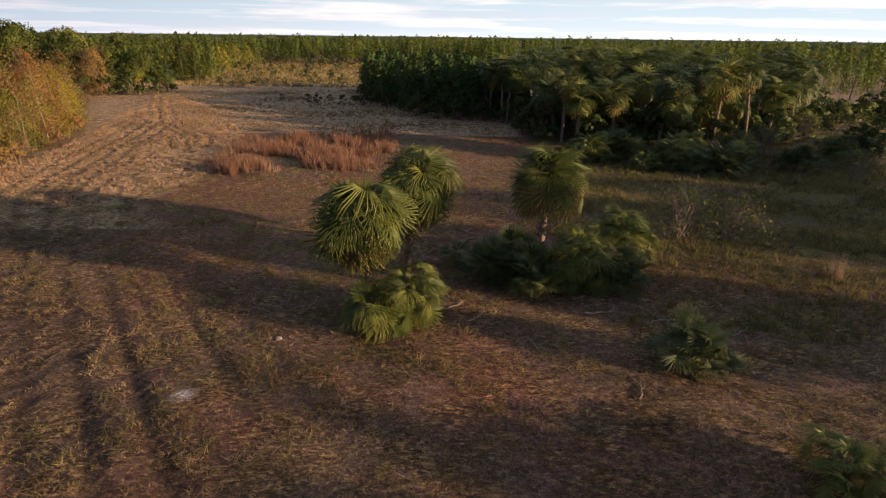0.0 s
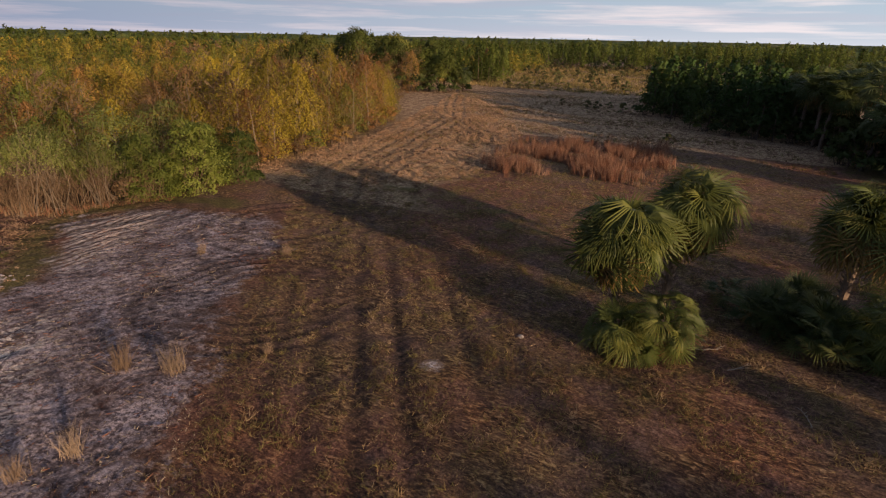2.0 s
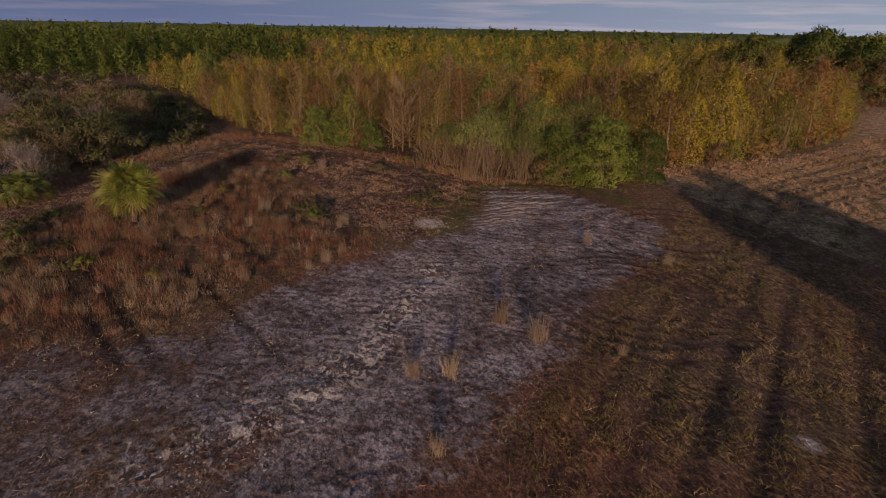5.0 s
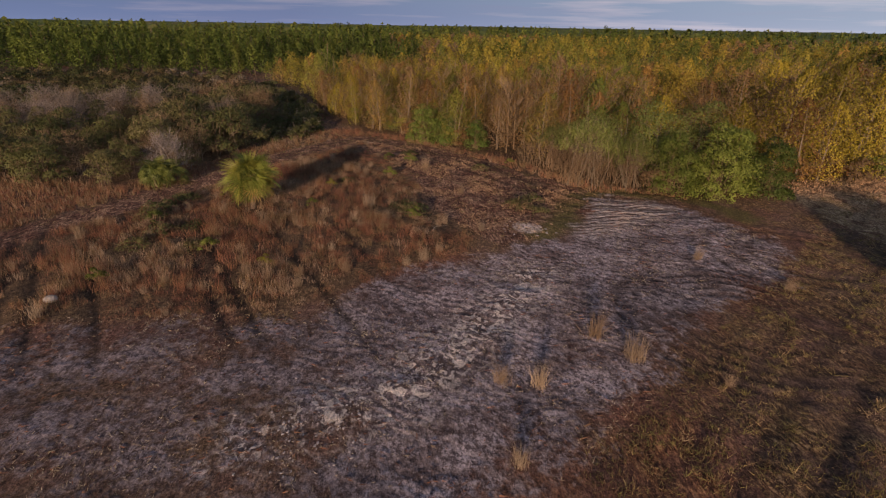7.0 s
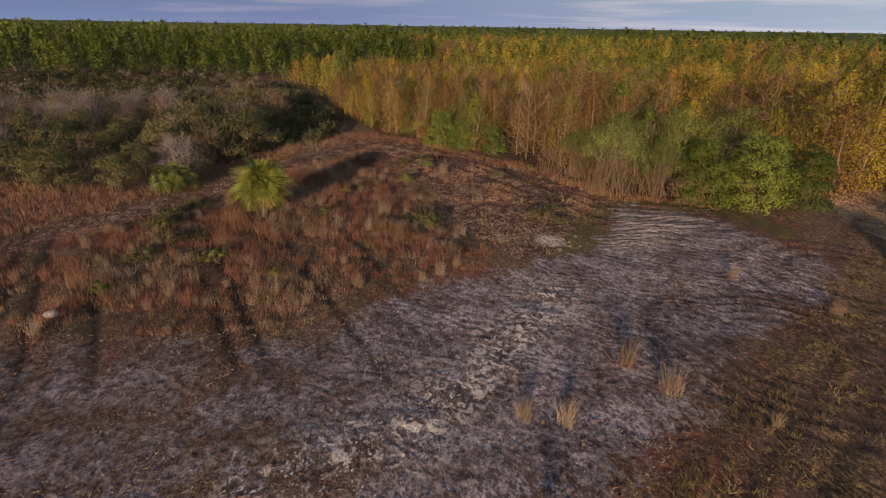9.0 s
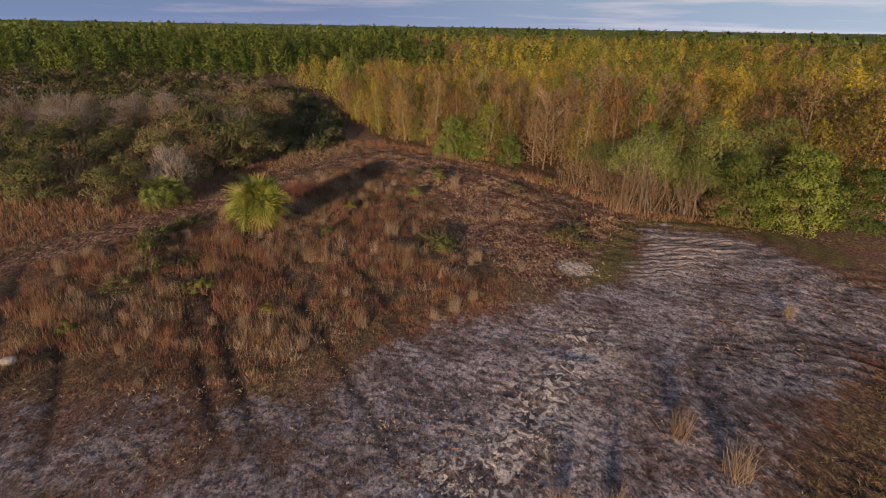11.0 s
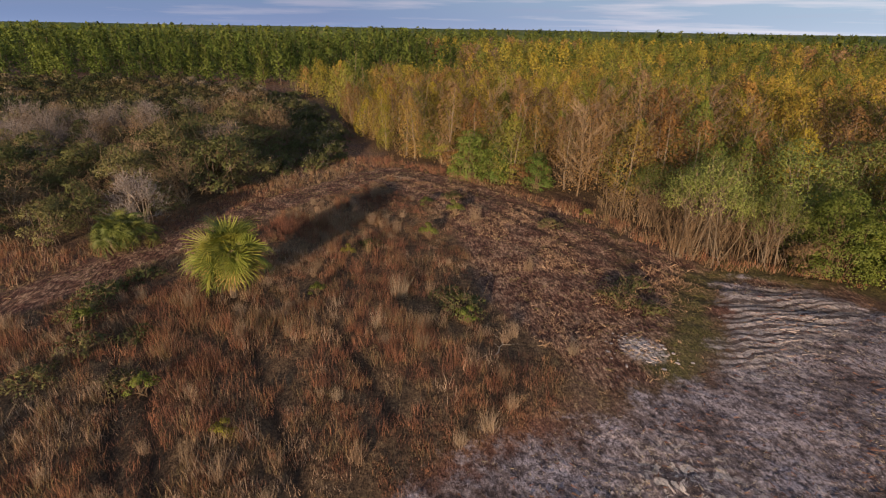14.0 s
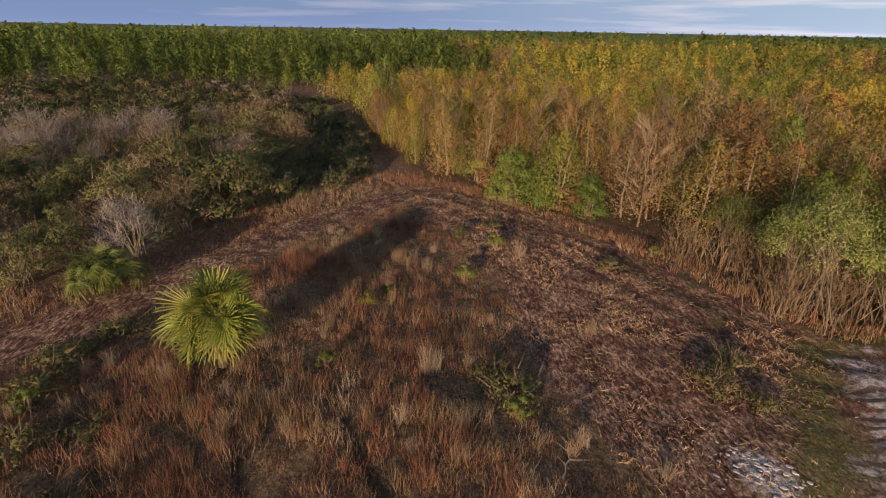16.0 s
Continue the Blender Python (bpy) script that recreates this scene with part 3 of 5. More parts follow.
def pine(seed, h, leaves, leaf=0.55, sides=4):
    """A young plantation pine: straight trunk, whorls of limbs that end in tufts."""
    rng = np.random.default_rng(seed)
    k = np.linspace(0, 1, 4)
    wood = [tube(np.stack([0.15 * np.sin(3 * k + seed), 0 * k, h * k], 1), 0.11 * (1 - 0.9 * k), sides)]
    tw, spots, ways = [], [], []
    nw = 9
    for i in range(nw):
        f = 0.2 + 0.78 * i / (nw - 1)
        for j in range(4 if f < 0.9 else 2):
            az = rng.uniform(0, 6.3)
            L = h * 0.20 * (1.2 - f) ** 0.8 * rng.uniform(0.6, 1.3)
            c = np.array((math.cos(az) * L, math.sin(az) * L, h * f + L * 0.35))
            if leaves > 500:
                wood.append(tube([(0, 0, h * f), c], (0.03, 0.01), 3))
            m = max(1, leaves // (nw * 4))
            spots.append(c * rng.uniform(0.35, 1.05, (m, 1)) * (1, 1, 0) + (0, 0, c[2]) + rng.normal(0, 0.2 + 0.2 * (1 - f), (m, 3)))
            ways.append((spots[-1] - c * (0.6, 0.6, 1)) + np.array((math.cos(az), math.sin(az), 0.3 + f)) * 0.6)
    tw.append(spikes(np.array([(0, 0, h * 0.9)]), np.array([(0, 0, h * 1.05)]), 0.1, rng))
    return join(wood), join(tw), flakes(np.concatenate(spots), leaf, rng, 0.6, 0.0, np.concatenate(ways))


def fan_leaf(seed, petiole, blade, segments, droop, fold=0.35, bend=0.0, fuse=0.5):
    """A cabbage-palm leaf along +x: a stalk, then a ribbed fan whose tips split and hang."""
    rng = np.random.default_rng(seed)
    V = [(0, -0.025, 0), (0, 0.025, 0), (0, 0, 0.03), (petiole, -0.015, -0.02), (petiole, 0.015, -0.02), (petiole, 0, 0.012)]
    F = [(0, 3, 5), (0, 5, 2), (1, 2, 5), (1, 5, 4), (0, 1, 4), (0, 4, 3)]
    hub = len(V)
    V.append((petiole, 0, 0))
    half = radians(108)
    for i in range(segments):
        a0, a1 = -half + 2 * half * i / segments, -half + 2 * half * (i + 1) / segments
        am = (a0 + a1) / 2
        L = blade * (0.72 + 0.28 * math.cos(am * 0.8)) * rng.uniform(0.9, 1.08)
        r = L * fuse

        def lay(a, rad, extra=0.0):
            x, y = rad * math.cos(a), rad * math.sin(a)
            z = abs(math.sin(a)) * rad * fold - droop * (rad / blade) ** 2 * blade * 0.6 - extra
            return (petiole + x * math.cos(bend) + z * math.sin(bend), y * 0.93, z * math.cos(bend) - x * math.sin(bend))
        n = len(V)
        w = 0.07 * (a1 - a0)
        hang = droop * rng.uniform(0.15, 0.6)
        sway = am + rng.normal(0, 0.05)
        V += [lay(a0 + w, r, 0.0), lay(am, r * 1.05, -0.022), lay(a1 - w, r, 0.0), lay(sway - 0.02, L * 0.84, 0.16 * hang * blade), lay(sway + 0.02, L * 0.84, 0.16 * hang * blade), lay(sway, L * (0.98 - 0.1 * hang), 0.55 * hang * blade)]
        F += [(hub, n, n + 1), (hub, n + 1, n + 2), (n, n + 3, n + 1), (n + 1, n + 3, n + 4), (n + 1, n + 4, n + 2), (n + 3, n + 5, n + 4)]
    return np.array(V), np.array(F)


LEAF = [fan_leaf(s, 0.5 + 0.22 * s, 0.95, 24, 0.45 + 0.35 * s, 0.3, 0.2 + 0.22 * s, 0.34) for s in range(3)]
DEAD = [fan_leaf(40 + s, 0.7, 0.9, 17, 0.9, 0.9, 0.4, 0.3) for s in range(2)]
MESH_LEAF = [build("palm_leaf", *l, M_FROND) for l in LEAF]
STIFF = [fan_leaf(10 + s, 0.55 + 0.14 * s, 1.1, 22, 0.12 + 0.2 * s, 0.25, 0.05 + 0.15 * s, 0.32) for s in range(3)]
MESH_YELLOW = [build("palm_leaf", *l, M_FRONDYEL) for l in STIFF]
MESH_DARK = [build("palm_leaf", *l, M_FRONDDARK) for l in STIFF]
MESH_DEAD = [build("dead_palm_leaf", *l, M_FRONDDEAD) for l in DEAD]


def palm_trunk(h, r, lean, seed, stubs=16):
    """A trunk with the stubs of old leaf stalks criss-crossing it."""
    rng = np.random.default_rng(seed)
    k = np.linspace(0, 1, 9)
    line = np.stack([lean[0] * k ** 1.4, lean[1] * k ** 1.4, h * k], 1)
    pieces = [tube(line, r * (1.12 - 0.25 * k + 0.06 * np.sin(k * 40)), 10)]
    n = int(h * stubs)
    for i in range(n):
        f = 0.25 + 0.75 * i / n
        az = i * 2.4
        p = np.array([np.interp(f, k, line[:, j]) for j in range(3)])
        o = np.array((math.cos(az), math.sin(az), 0))
        b, t = p + o * r * 0.75, p + o * (r + 0.10 + 0.1 * f) + (0, 0, 0.17)
        pieces.append(tube([b, t], (0.05, 0.022), 3))
    return join(pieces), line[-1]


def cabbage_palm(x, y, h, lean=(0, 0), leaves=62, dead=14, size=1.0, seed=0, r=0.17, meshes=None, label="", lower=-72, name="cabbage_palm", deadfrom=-75):
    """Trunk and a round head of fan leaves, each leaf a part."""
    rng = np.random.default_rng(seed)
    root = thing(name, x, y, label, "palm", yaw=0)
    trunk, top = palm_trunk(h, r, lean, seed)
    part("trunk", build("palm_trunk", *trunk, M_PALMBARK), root)
    for i in range(leaves):
        u = (i + 0.5) / leaves
        el = 88 - (88 - lower) * u ** 0.75 + rng.normal(0, 6 + 12 * min(1, 3 * u))
        m = pose(top[0], top[1], top[2] - 0.28 * u, 0, 0, i * 137.5 + rng.normal(0, 16)) @ pose(0.10, 0, 0, rng.normal(0, 42), -el, 0) @ Matrix.Scale(size * rng.uniform(0.72, 1.22) * min(1.0, 0.78 + 1.2 * u), 4)
        part("leaf", (meshes or MESH_LEAF)[rng.integers(3)], root, "", m)
    for i in range(dead):
        el = rng.uniform(deadfrom, deadfrom + 42)
        m = pose(top[0], top[1], top[2] - 0.3, 0, 0, i * 360 / max(dead, 1) + rng.normal(0, 20)) @ pose(0.12, 0, 0, rng.normal(0, 25), -el, 0) @ Matrix.Scale(size * rng.uniform(0.95, 1.2), 4)
        part("dead_leaf", MESH_DEAD[rng.integers(2)], root, "withered orange-brown leaf", m)
    return root


def palmetto(x, y, r, h, leaves, seed, meshes, label, name="palmetto_clump", dead=3):
    """A trunkless clump: several rosettes of fan leaves rising from the ground."""
    rng = np.random.default_rng(seed)
    root = thing(name, x, y, label, "palmetto")
    size = 0.33 * h + 0.1
    heads = max(2, int(leaves / 13))
    stems = []
    for k in range(heads):
        az, u = k * 2.4 + seed, math.sqrt((k + 0.3) / heads)
        cx, cy = (r - 0.3 * h) * u * math.cos(az), (r - 0.3 * h) * u * math.sin(az)
        cz = max(0.12, h * (0.52 - 0.34 * u * u) * rng.uniform(0.8, 1.15))
        stems.append(tube([(cx * 0.6, cy * 0.6, 0), (cx, cy, cz)], (0.11, 0.09), 6))
        n = leaves // heads
        for i in range(n):
            v = (i + 0.5) / n
            el = 82 - 100 * v + rng.normal(0, 8)
            m = pose(cx, cy, cz, 0, 0, i * 137.5 + rng.normal(0, 12)) @ pose(0.05, 0, 0, rng.normal(0, 20), -el, 0) @ Matrix.Scale(size * rng.uniform(0.8, 1.15), 4)
            part("leaf", meshes[rng.integers(3)], root, "", m)
    for i in range(dead):
        az = rng.uniform(0, 360)
        m = pose(0.3 * r * math.cos(az), 0.3 * r * math.sin(az), 0.35 * h, 0, 0, az) @ pose(0, 0, 0, 0, 12, 0) @ Matrix.Scale(size, 4)
        part("dead_leaf", MESH_DEAD[rng.integers(2)], root, "withered yellow-brown leaf", m)
    for stem in stems:
        part("stem", build("palmetto_stem", *stem, M_PALMBARK), root)
    return root


class Kind:
    """A plant built once, of which copies are set out."""

    def __init__(self, name, label, category, group, wood, twig, leaf, mats, names=("trunk", "crown")):
        self.name, self.label, self.category, self.group = name, label, category, group
        self.names = names
        crown = join([g for g in (twig, leaf) if len(g[0])])
        which = np.repeat((0, 1), (len(twig[1]), len(leaf[1])))
        self.meshes = [build(names[0], *wood, mats[0]), build(names[1], *crown, [mats[1], mats[2]], which)]
        self.first = None

    def set(self, x, y, yaw, scale, tall=1.0):
        m = at(x, y, yaw) @ Matrix.Diagonal((scale, scale, scale * tall, 1))
        if self.first is None:
            ob = new(self.name)
            ob.empty_display_size = 0.3
            tagged(ob, self.label, self.category, self.group)
            for n, me in zip(self.names, self.meshes):
                if me is not None:
                    part(n, me, ob)
            self.first = ob
            # the first one stands at unit scale; its copies take theirs from their pose
            ob.matrix_basis = at(x, y, yaw)
            return ob
        return copy_thing(self.first, m)


def scatter(name, variants, places, tints, mats, label, category, rng, scale=(0.8, 1.2), sink=0.05):
    """Many far plants in one mesh; tints picks each one's colour."""
    V, F, I, T, n = [], [], [], [], 0
    hts = height(places)
    for (x, y), z, tint in zip(places, hts, tints):
        wood, twig, leaf = variants[rng.integers(len(variants))]
        a, s = rng.uniform(0, 6.28), rng.uniform(*scale)
        c, si = math.cos(a) * s, math.sin(a) * s
        for (v, f), idx in ((wood, 0), (twig, 0), (leaf, 1)):
            if not len(v):
                continue
            w = np.zeros((len(v), 6))
            w[:, 0], w[:, 1], w[:, 2] = v[:, 0] * c - v[:, 1] * si + x, v[:, 0] * si + v[:, 1] * c + y, v[:, 2] * s + z - sink
            if v.shape[1] == 6:
                w[:, 3], w[:, 4], w[:, 5] = (v[:, 3] * c - v[:, 4] * si) / s, (v[:, 3] * si + v[:, 4] * c) / s, v[:, 5]
            V.append(w)
            F.append(f + n)
            I.append(np.full(len(f), idx))
            T.append(np.full(len(v), tint))
            n += len(v)
    ob = new(name, build(name, np.concatenate(V), np.concatenate(F), mats, np.concatenate(I), np.concatenate(T)))
    return tagged(ob, label, category, kind="stuff")


def spaced(poly, gap, rng, tries=1.0, keep=None):
    """Random places in a polygon, no two nearer than about gap (a shaken grid)."""
    p = np.array(poly)
    lo, hi = p.min(0), p.max(0)
    gx, gy = np.meshgrid(np.arange(lo[0], hi[0], gap), np.arange(lo[1], hi[1], gap))
    g = np.stack([gx.ravel(), gy.ravel()], 1)
    g[:, 0] += (np.round((g[:, 1] - lo[1]) / gap) % 2) * gap / 2
    g = g + rng.uniform(-0.42, 0.42, g.shape) * gap
    return g[inside(g, poly)]


def grass(name, P, blades, tall, width, tints, mat, label, category, rng, lean=0.35, spread=0.12):
    """Tufts of blades, each blade one tapering triangle, all in one mesh."""
    n = len(P)
    base = np.repeat(np.column_stack([P, height(P) - 0.02]), blades, 0)
    tallr = np.repeat(np.broadcast_to(tall, (n,)), blades) * rng.uniform(0.55, 1.15, n * blades)
    base[:, :2] += rng.normal(0, spread, (n * blades, 2))
    tip = base.copy()
    tip[:, :2] += rng.normal(0, 1, (n * blades, 2)) * (lean * tallr)[:, None]
    tip[:, 2] += tallr
    V, F = spikes(base, tip, width, rng)
    ob = new(name, build(name, V, F, mat, None, np.repeat(np.repeat(tints, blades), 3)))
    return tagged(ob, label, category, kind="stuff")


# ---- ground: one sheet out to the horizon ----
def stretch(lo, hi, fine, far):
    core = np.arange(lo, hi, fine)
    out, step, v = [], fine, 0.0
    while v < far:
        step *= 1.2
        v += step
        out.append(v)
    out = np.array(out)
    return np.concatenate([(lo - out)[::-1], core, hi + out])


def make_ground():
    xs, ys = stretch(-62, 16, 0.34, 4600), stretch(-19, 68, 0.34, 4600)
    gx, gy = np.meshgrid(xs, ys)
    P = np.stack([gx.ravel(), gy.ravel()], 1)
    V = np.column_stack([P, height(P)])
    nx, ny = len(xs), len(ys)
    i = (np.arange(ny - 1)[:, None] * nx + np.arange(nx - 1)[None, :]).ravel()
    F = np.stack([i, i + 1, i + nx + 1, i + nx], 1)
    me = build("ground", V, F, M_GROUND, smooth=True)
    rows, stripe = dark_lines(P)
    far = np.hypot(P[:, 0] + 20, P[:, 1] - 20)
    wood = area(P, WOOD, 6.0)
    scrub = area(P, SCRUB, 5.0)
    edge = wave(P, 1.6, 9.0) * 0.5
    sand = np.clip(area(P, SAND, 3.0) * (1 - 0.32 * np.clip((P[:, 0] + 0.35 * (P[:, 1] - 8) + 21) / 8, 0, 1)) * (1 - 0.42 * np.clip((1 - P[:, 1]) / 4, 0, 1)) + 0.25 * edge * (near_line(P, SAND + SAND[:1]) < 3), 0, 1)
    pathd = near_line(P, PATH_LINE) + 0.5 * edge
    trackd = near_line(P, TRACK_LINE) + 0.6 * edge
    green = np.clip(1 - near_line(P, [(-29.6, 10.8), (-31.4, 12.6), (-34, 14.0), (-37.4, 16.4), (-38.4, 19), (-36.2, 24.5), (-31, 25.5)]) / 2.6, 0, 1)
    green = np.maximum(green, 0.5 * np.clip(1.0 - near_line(P, [(-40, 13.4), (-44, 14.2), (-48, 11.5)]) / 2.6, 0, 1))
    green = np.maximum(green, 0.55 * np.clip(1 - np.abs(near_line(P, [(-1, 19), (-6, 26), (-14, 34), (-24, 36)]) - 0.5) / 7, 0, 1))
    layers = {
        "sand": sand,
        "meadow": np.maximum(area(P, MEADOW, 2.0), scrub),
        "mown_path": np.maximum(np.clip(1.5 - pathd / 1.5, 0, 1), 0.85 * area(P, CUT, 1.5)) * (1 - 0.4 * sand),
        "rut_stripe": np.maximum(0.92 * rows, stripe),
        "straw": np.clip(1.25 - trackd / 9, 0, 1) * (1 - sand) * (P[:, 1] > 31) + 0.85 * ((P[:, 1] > 66) & (P[:, 0] > -75) & (P[:, 1] < 300)) + 0.9 * area(P, STRAWY, 5.0),
        "green": np.maximum(green, np.maximum(0.45 * np.clip((P[:, 1] - 118) / 12, 0, 1) * (P[:, 1] < 300), 0.8 * np.clip((P[:, 0] - 6) / 6, 0, 1) * np.clip((P[:, 1] - 20) / 8, 0, 1) * (P[:, 1] < 75))),
        "ridge": np.clip(1.35 - near_line(P, [(-31.5, 13.5), (-33.4, 16.5), (-34, 19.5)]) / 2.4, 0, 1),
        "south_dark": np.clip((2 - P[:, 1]) / 5, 0, 1),
        "litter": np.clip(wood + np.clip((far - 330) / 120, 0, 1), 0, 1),
        "pale": 0.75 * np.exp(-((P[:, 0] + 8.6) ** 2 + (P[:, 1] - 14.9) ** 2) / 0.35) + np.exp(-((P[:, 0] + 31.1) ** 2 / 1.4 + (P[:, 1] - 10.2) ** 2 / 0.9)),
        "chalk": 1.7 * np.clip(1.3 - near_line(P, [(-31.5, 13.5), (-33.4, 16.5), (-34, 19.5)]) / 2.8, 0, 1) * np.clip(0.5 + 0.8 * np.sin(furrows(P)), 0, 1) + np.clip(1.15 - near_line(P, [(-24.5, 8.5), (-20, 5), (-15.5, 0.5), (-14, -4)]) / 1.9, 0, 1),
    }
    for k, v in layers.items():
        me.attributes.new(k, "FLOAT", "POINT").data.foreach_set("value", np.clip(v, 0, 1).astype(np.float32))
    tagged(new("ground", me), "brown mown field with bare grey sand and wheel ruts", "ground", kind="structure")


def ground_material():
    m, nt = material("field_soil")
    tc = nt.nodes.new("ShaderNodeTexCoord").outputs["Object"]

    def layer(k):
        n = nt.nodes.new("ShaderNodeAttribute")
        n.attribute_name = k
        return n.outputs["Fac"]

    def noisy(scale, detail=6.0, rough=0.6, vec=tc, dist=0.0):
        return node(nt, "ShaderNodeTexNoise", Vector=vec, Scale=scale, Detail=detail, Roughness=rough, Distortion=dist).outputs["Fac"]

    def sharp(fac, lo, hi):
        n = nt.nodes.new("ShaderNodeMapRange")
        n.interpolation_type = "SMOOTHSTEP"
        nt.links.new(fac, n.inputs["Value"])
        n.inputs["From Min"].default_value, n.inputs["From Max"].default_value = lo, hi
        return n.outputs["Result"]
    big, mid, small, fine = noisy(0.09, 4), noisy(0.55, 6), noisy(2.6, 7, 0.75), noisy(7.5, 6, 0.75)
    # strands of cut grass: noise drawn out along two directions
    strands = []
    for turn, sc in ((0.94, (1.5, 3.6, 1)), (-0.5, (1.8, 4.2, 1)), (2.1, (1.6, 4, 1))):
        mp = node(nt, "ShaderNodeMapping", Vector=tc)
        mp.inputs["Rotation"].default_value = (0, 0, turn)
        mp.inputs["Scale"].default_value = sc
        strands.append(noisy(1.6, 5, 0.65, mp.outputs[0], 0.4))
    st = calc(nt, "MAXIMUM", calc(nt, "MAXIMUM", strands[0], strands[1]), strands[2])
    grit = calc(nt, "ADD", calc(nt, "MULTIPLY", small, 0.5), calc(nt, "MULTIPLY", fine, 0.5))
    soil = ramp(nt, grit, [(0.40, (0.055, 0.034, 0.026)), (0.5, (0.15, 0.09, 0.073)), (0.6, (0.29, 0.19, 0.145))])
    thatch = ramp(nt, st, [(0.5, (0.06, 0.036, 0.025)), (0.58, (0.20, 0.12, 0.065)), (0.66, (0.42, 0.29, 0.16))])
    field = mixc(nt, sharp(calc(nt, "ADD", mid, calc(nt, "MULTIPLY", small, 0.4)), 0.55, 0.85), soil, thatch)
    rosy = mixc(nt, 1.0, field, (1.12, 0.88, 0.84), "MULTIPLY")
    field = mixc(nt, calc(nt, "MULTIPLY", sharp(noisy(0.22, 4, 0.6), 0.46, 0.62), 0.36), field, mixc(nt, 1.0, field, (0.95, 1.12, 0.62), "MULTIPLY"))
    field = mixc(nt, sharp(big, 0.42, 0.62), field, rosy)
    straw = ramp(nt, st, [(0.5, (0.2, 0.125, 0.08)), (0.58, (0.46, 0.315, 0.19)), (0.66, (0.64, 0.48, 0.3))])
    straw = mixc(nt, sharp(noisy(0.9, 6, 0.7, tc, 0.5), 0.50, 0.60), straw, mixc(nt, 1.0, straw, (0.5, 0.40, 0.42), "MULTIPLY"))
    field = mixc(nt, sharp(calc(nt, "ADD", layer("straw"), calc(nt, "MULTIPLY", calc(nt, "SUBTRACT", mid, 0.5), 0.9)), 0.3, 0.8), field, straw)
    meadow = ramp(nt, grit, [(0.4, (0.05, 0.035, 0.022)), (0.5, (0.13, 0.08, 0.048)), (0.6, (0.22, 0.15, 0.085))])
    field = mixc(nt, sharp(layer("meadow"), 0.3, 0.7), field, meadow)
    swath = sharp(noisy(0.8, 5, 0.6, tc, 0.6), 0.44, 0.58)
    cut = ramp(nt, st, [(0.5, (0.085, 0.052, 0.038)), (0.57, (0.26, 0.142, 0.098)), (0.65, (0.5, 0.345, 0.24))])
    cut = mixc(nt, swath, mixc(nt, 1.0, cut, (0.5, 0.42, 0.44), "MULTIPLY"), cut)
    field = mixc(nt, sharp(layer("mown_path"), 0.3, 0.8), field, cut)
    greenish = ramp(nt, fine, [(0.4, (0.05, 0.05, 0.018)), (0.6, (0.17, 0.155, 0.045))])
    field = mixc(nt, calc(nt, "MULTIPLY", sharp(calc(nt, "ADD", layer("green"), calc(nt, "MULTIPLY", calc(nt, "SUBTRACT", mid, 0.5), 1.6)), 0.35, 0.9), 0.75), field, greenish)
    # bare sand with charred crumbs and chalky hollows
    crumbs = sharp(calc(nt, "ADD", calc(nt, "MULTIPLY", fine, 0.55), calc(nt, "MULTIPLY", small, 0.45)), 0.44, 0.55)
    rp = node(nt, "ShaderNodeMapping", Vector=tc)
    rp.inputs["Rotation"].default_value = (0, 0, 0.61)
    ripple = node(nt, "ShaderNodeTexWave", Vector=rp.outputs[0], Scale=0.5, Distortion=14.0, Detail=4.0)
    ripple.inputs["Detail Scale"].default_value = 0.9
    ripple = ripple.outputs["Fac"]
    crumbs = calc(nt, "MULTIPLY", crumbs, calc(nt, "ADD", calc(nt, "MULTIPLY", calc(nt, "MAXIMUM", sharp(ripple, 0.1, 0.6), sharp(mid, 0.45, 0.6)), 0.5), 0.5))
    sand_a = mixc(nt, crumbs, (0.12, 0.094, 0.103), (0.47, 0.40, 0.43))
    dirt = mixc(nt, sharp(small, 0.4, 0.6), (0.062, 0.046, 0.048), (0.20, 0.152, 0.152))
    sand_c = mixc(nt, sharp(calc(nt, "ADD", mid, calc(nt, "MULTIPLY", calc(nt, "SUBTRACT", st, 0.55), 1.1)), 0.34, 0.66), dirt, sand_a)
    # the sand's colour gets darker towards the south
    sand_c = mixc(nt, calc(nt, "MULTIPLY", layer("south_dark"), 0.5), sand_c, dirt)
    # the washed-out line: dark damp hollows between pale crusts
    hollow = calc(nt, "MULTIPLY", layer("chalk"), sharp(noisy(1.5, 5, 0.6, tc, 1.2), 0.49, 0.57))
    sand_c = mixc(nt, calc(nt, "MULTIPLY", hollow, 0.75), sand_c, (0.085, 0.062, 0.06))
    chalk = calc(nt, "MULTIPLY", layer("chalk"), sharp(noisy(2.1, 5, 0.6, tc, 1.4), 0.51, 0.58))
    sand_c = mixc(nt, calc(nt, "MULTIPLY", chalk, 0.85), sand_c, (0.74, 0.65, 0.60))
    # disced furrows: dark wavy lines on a pale crust
    disc = node(nt, "ShaderNodeTexWave", Vector=tc, Scale=0.62, Distortion=13.0, Detail=4.0)
    disc.inputs["Detail Scale"].default_value = 0.55
    crest = mixc(nt, sharp(disc.outputs["Fac"], 0.28, 0.5), (0.1, 0.072, 0.066), mixc(nt, sharp(small, 0.4, 0.6), (0.36, 0.29, 0.275), (0.66, 0.56, 0.52)))
    sand_c = mixc(nt, calc(nt, "MULTIPLY", sharp(layer("ridge"), 0.2, 0.8), 0.85), sand_c, crest)
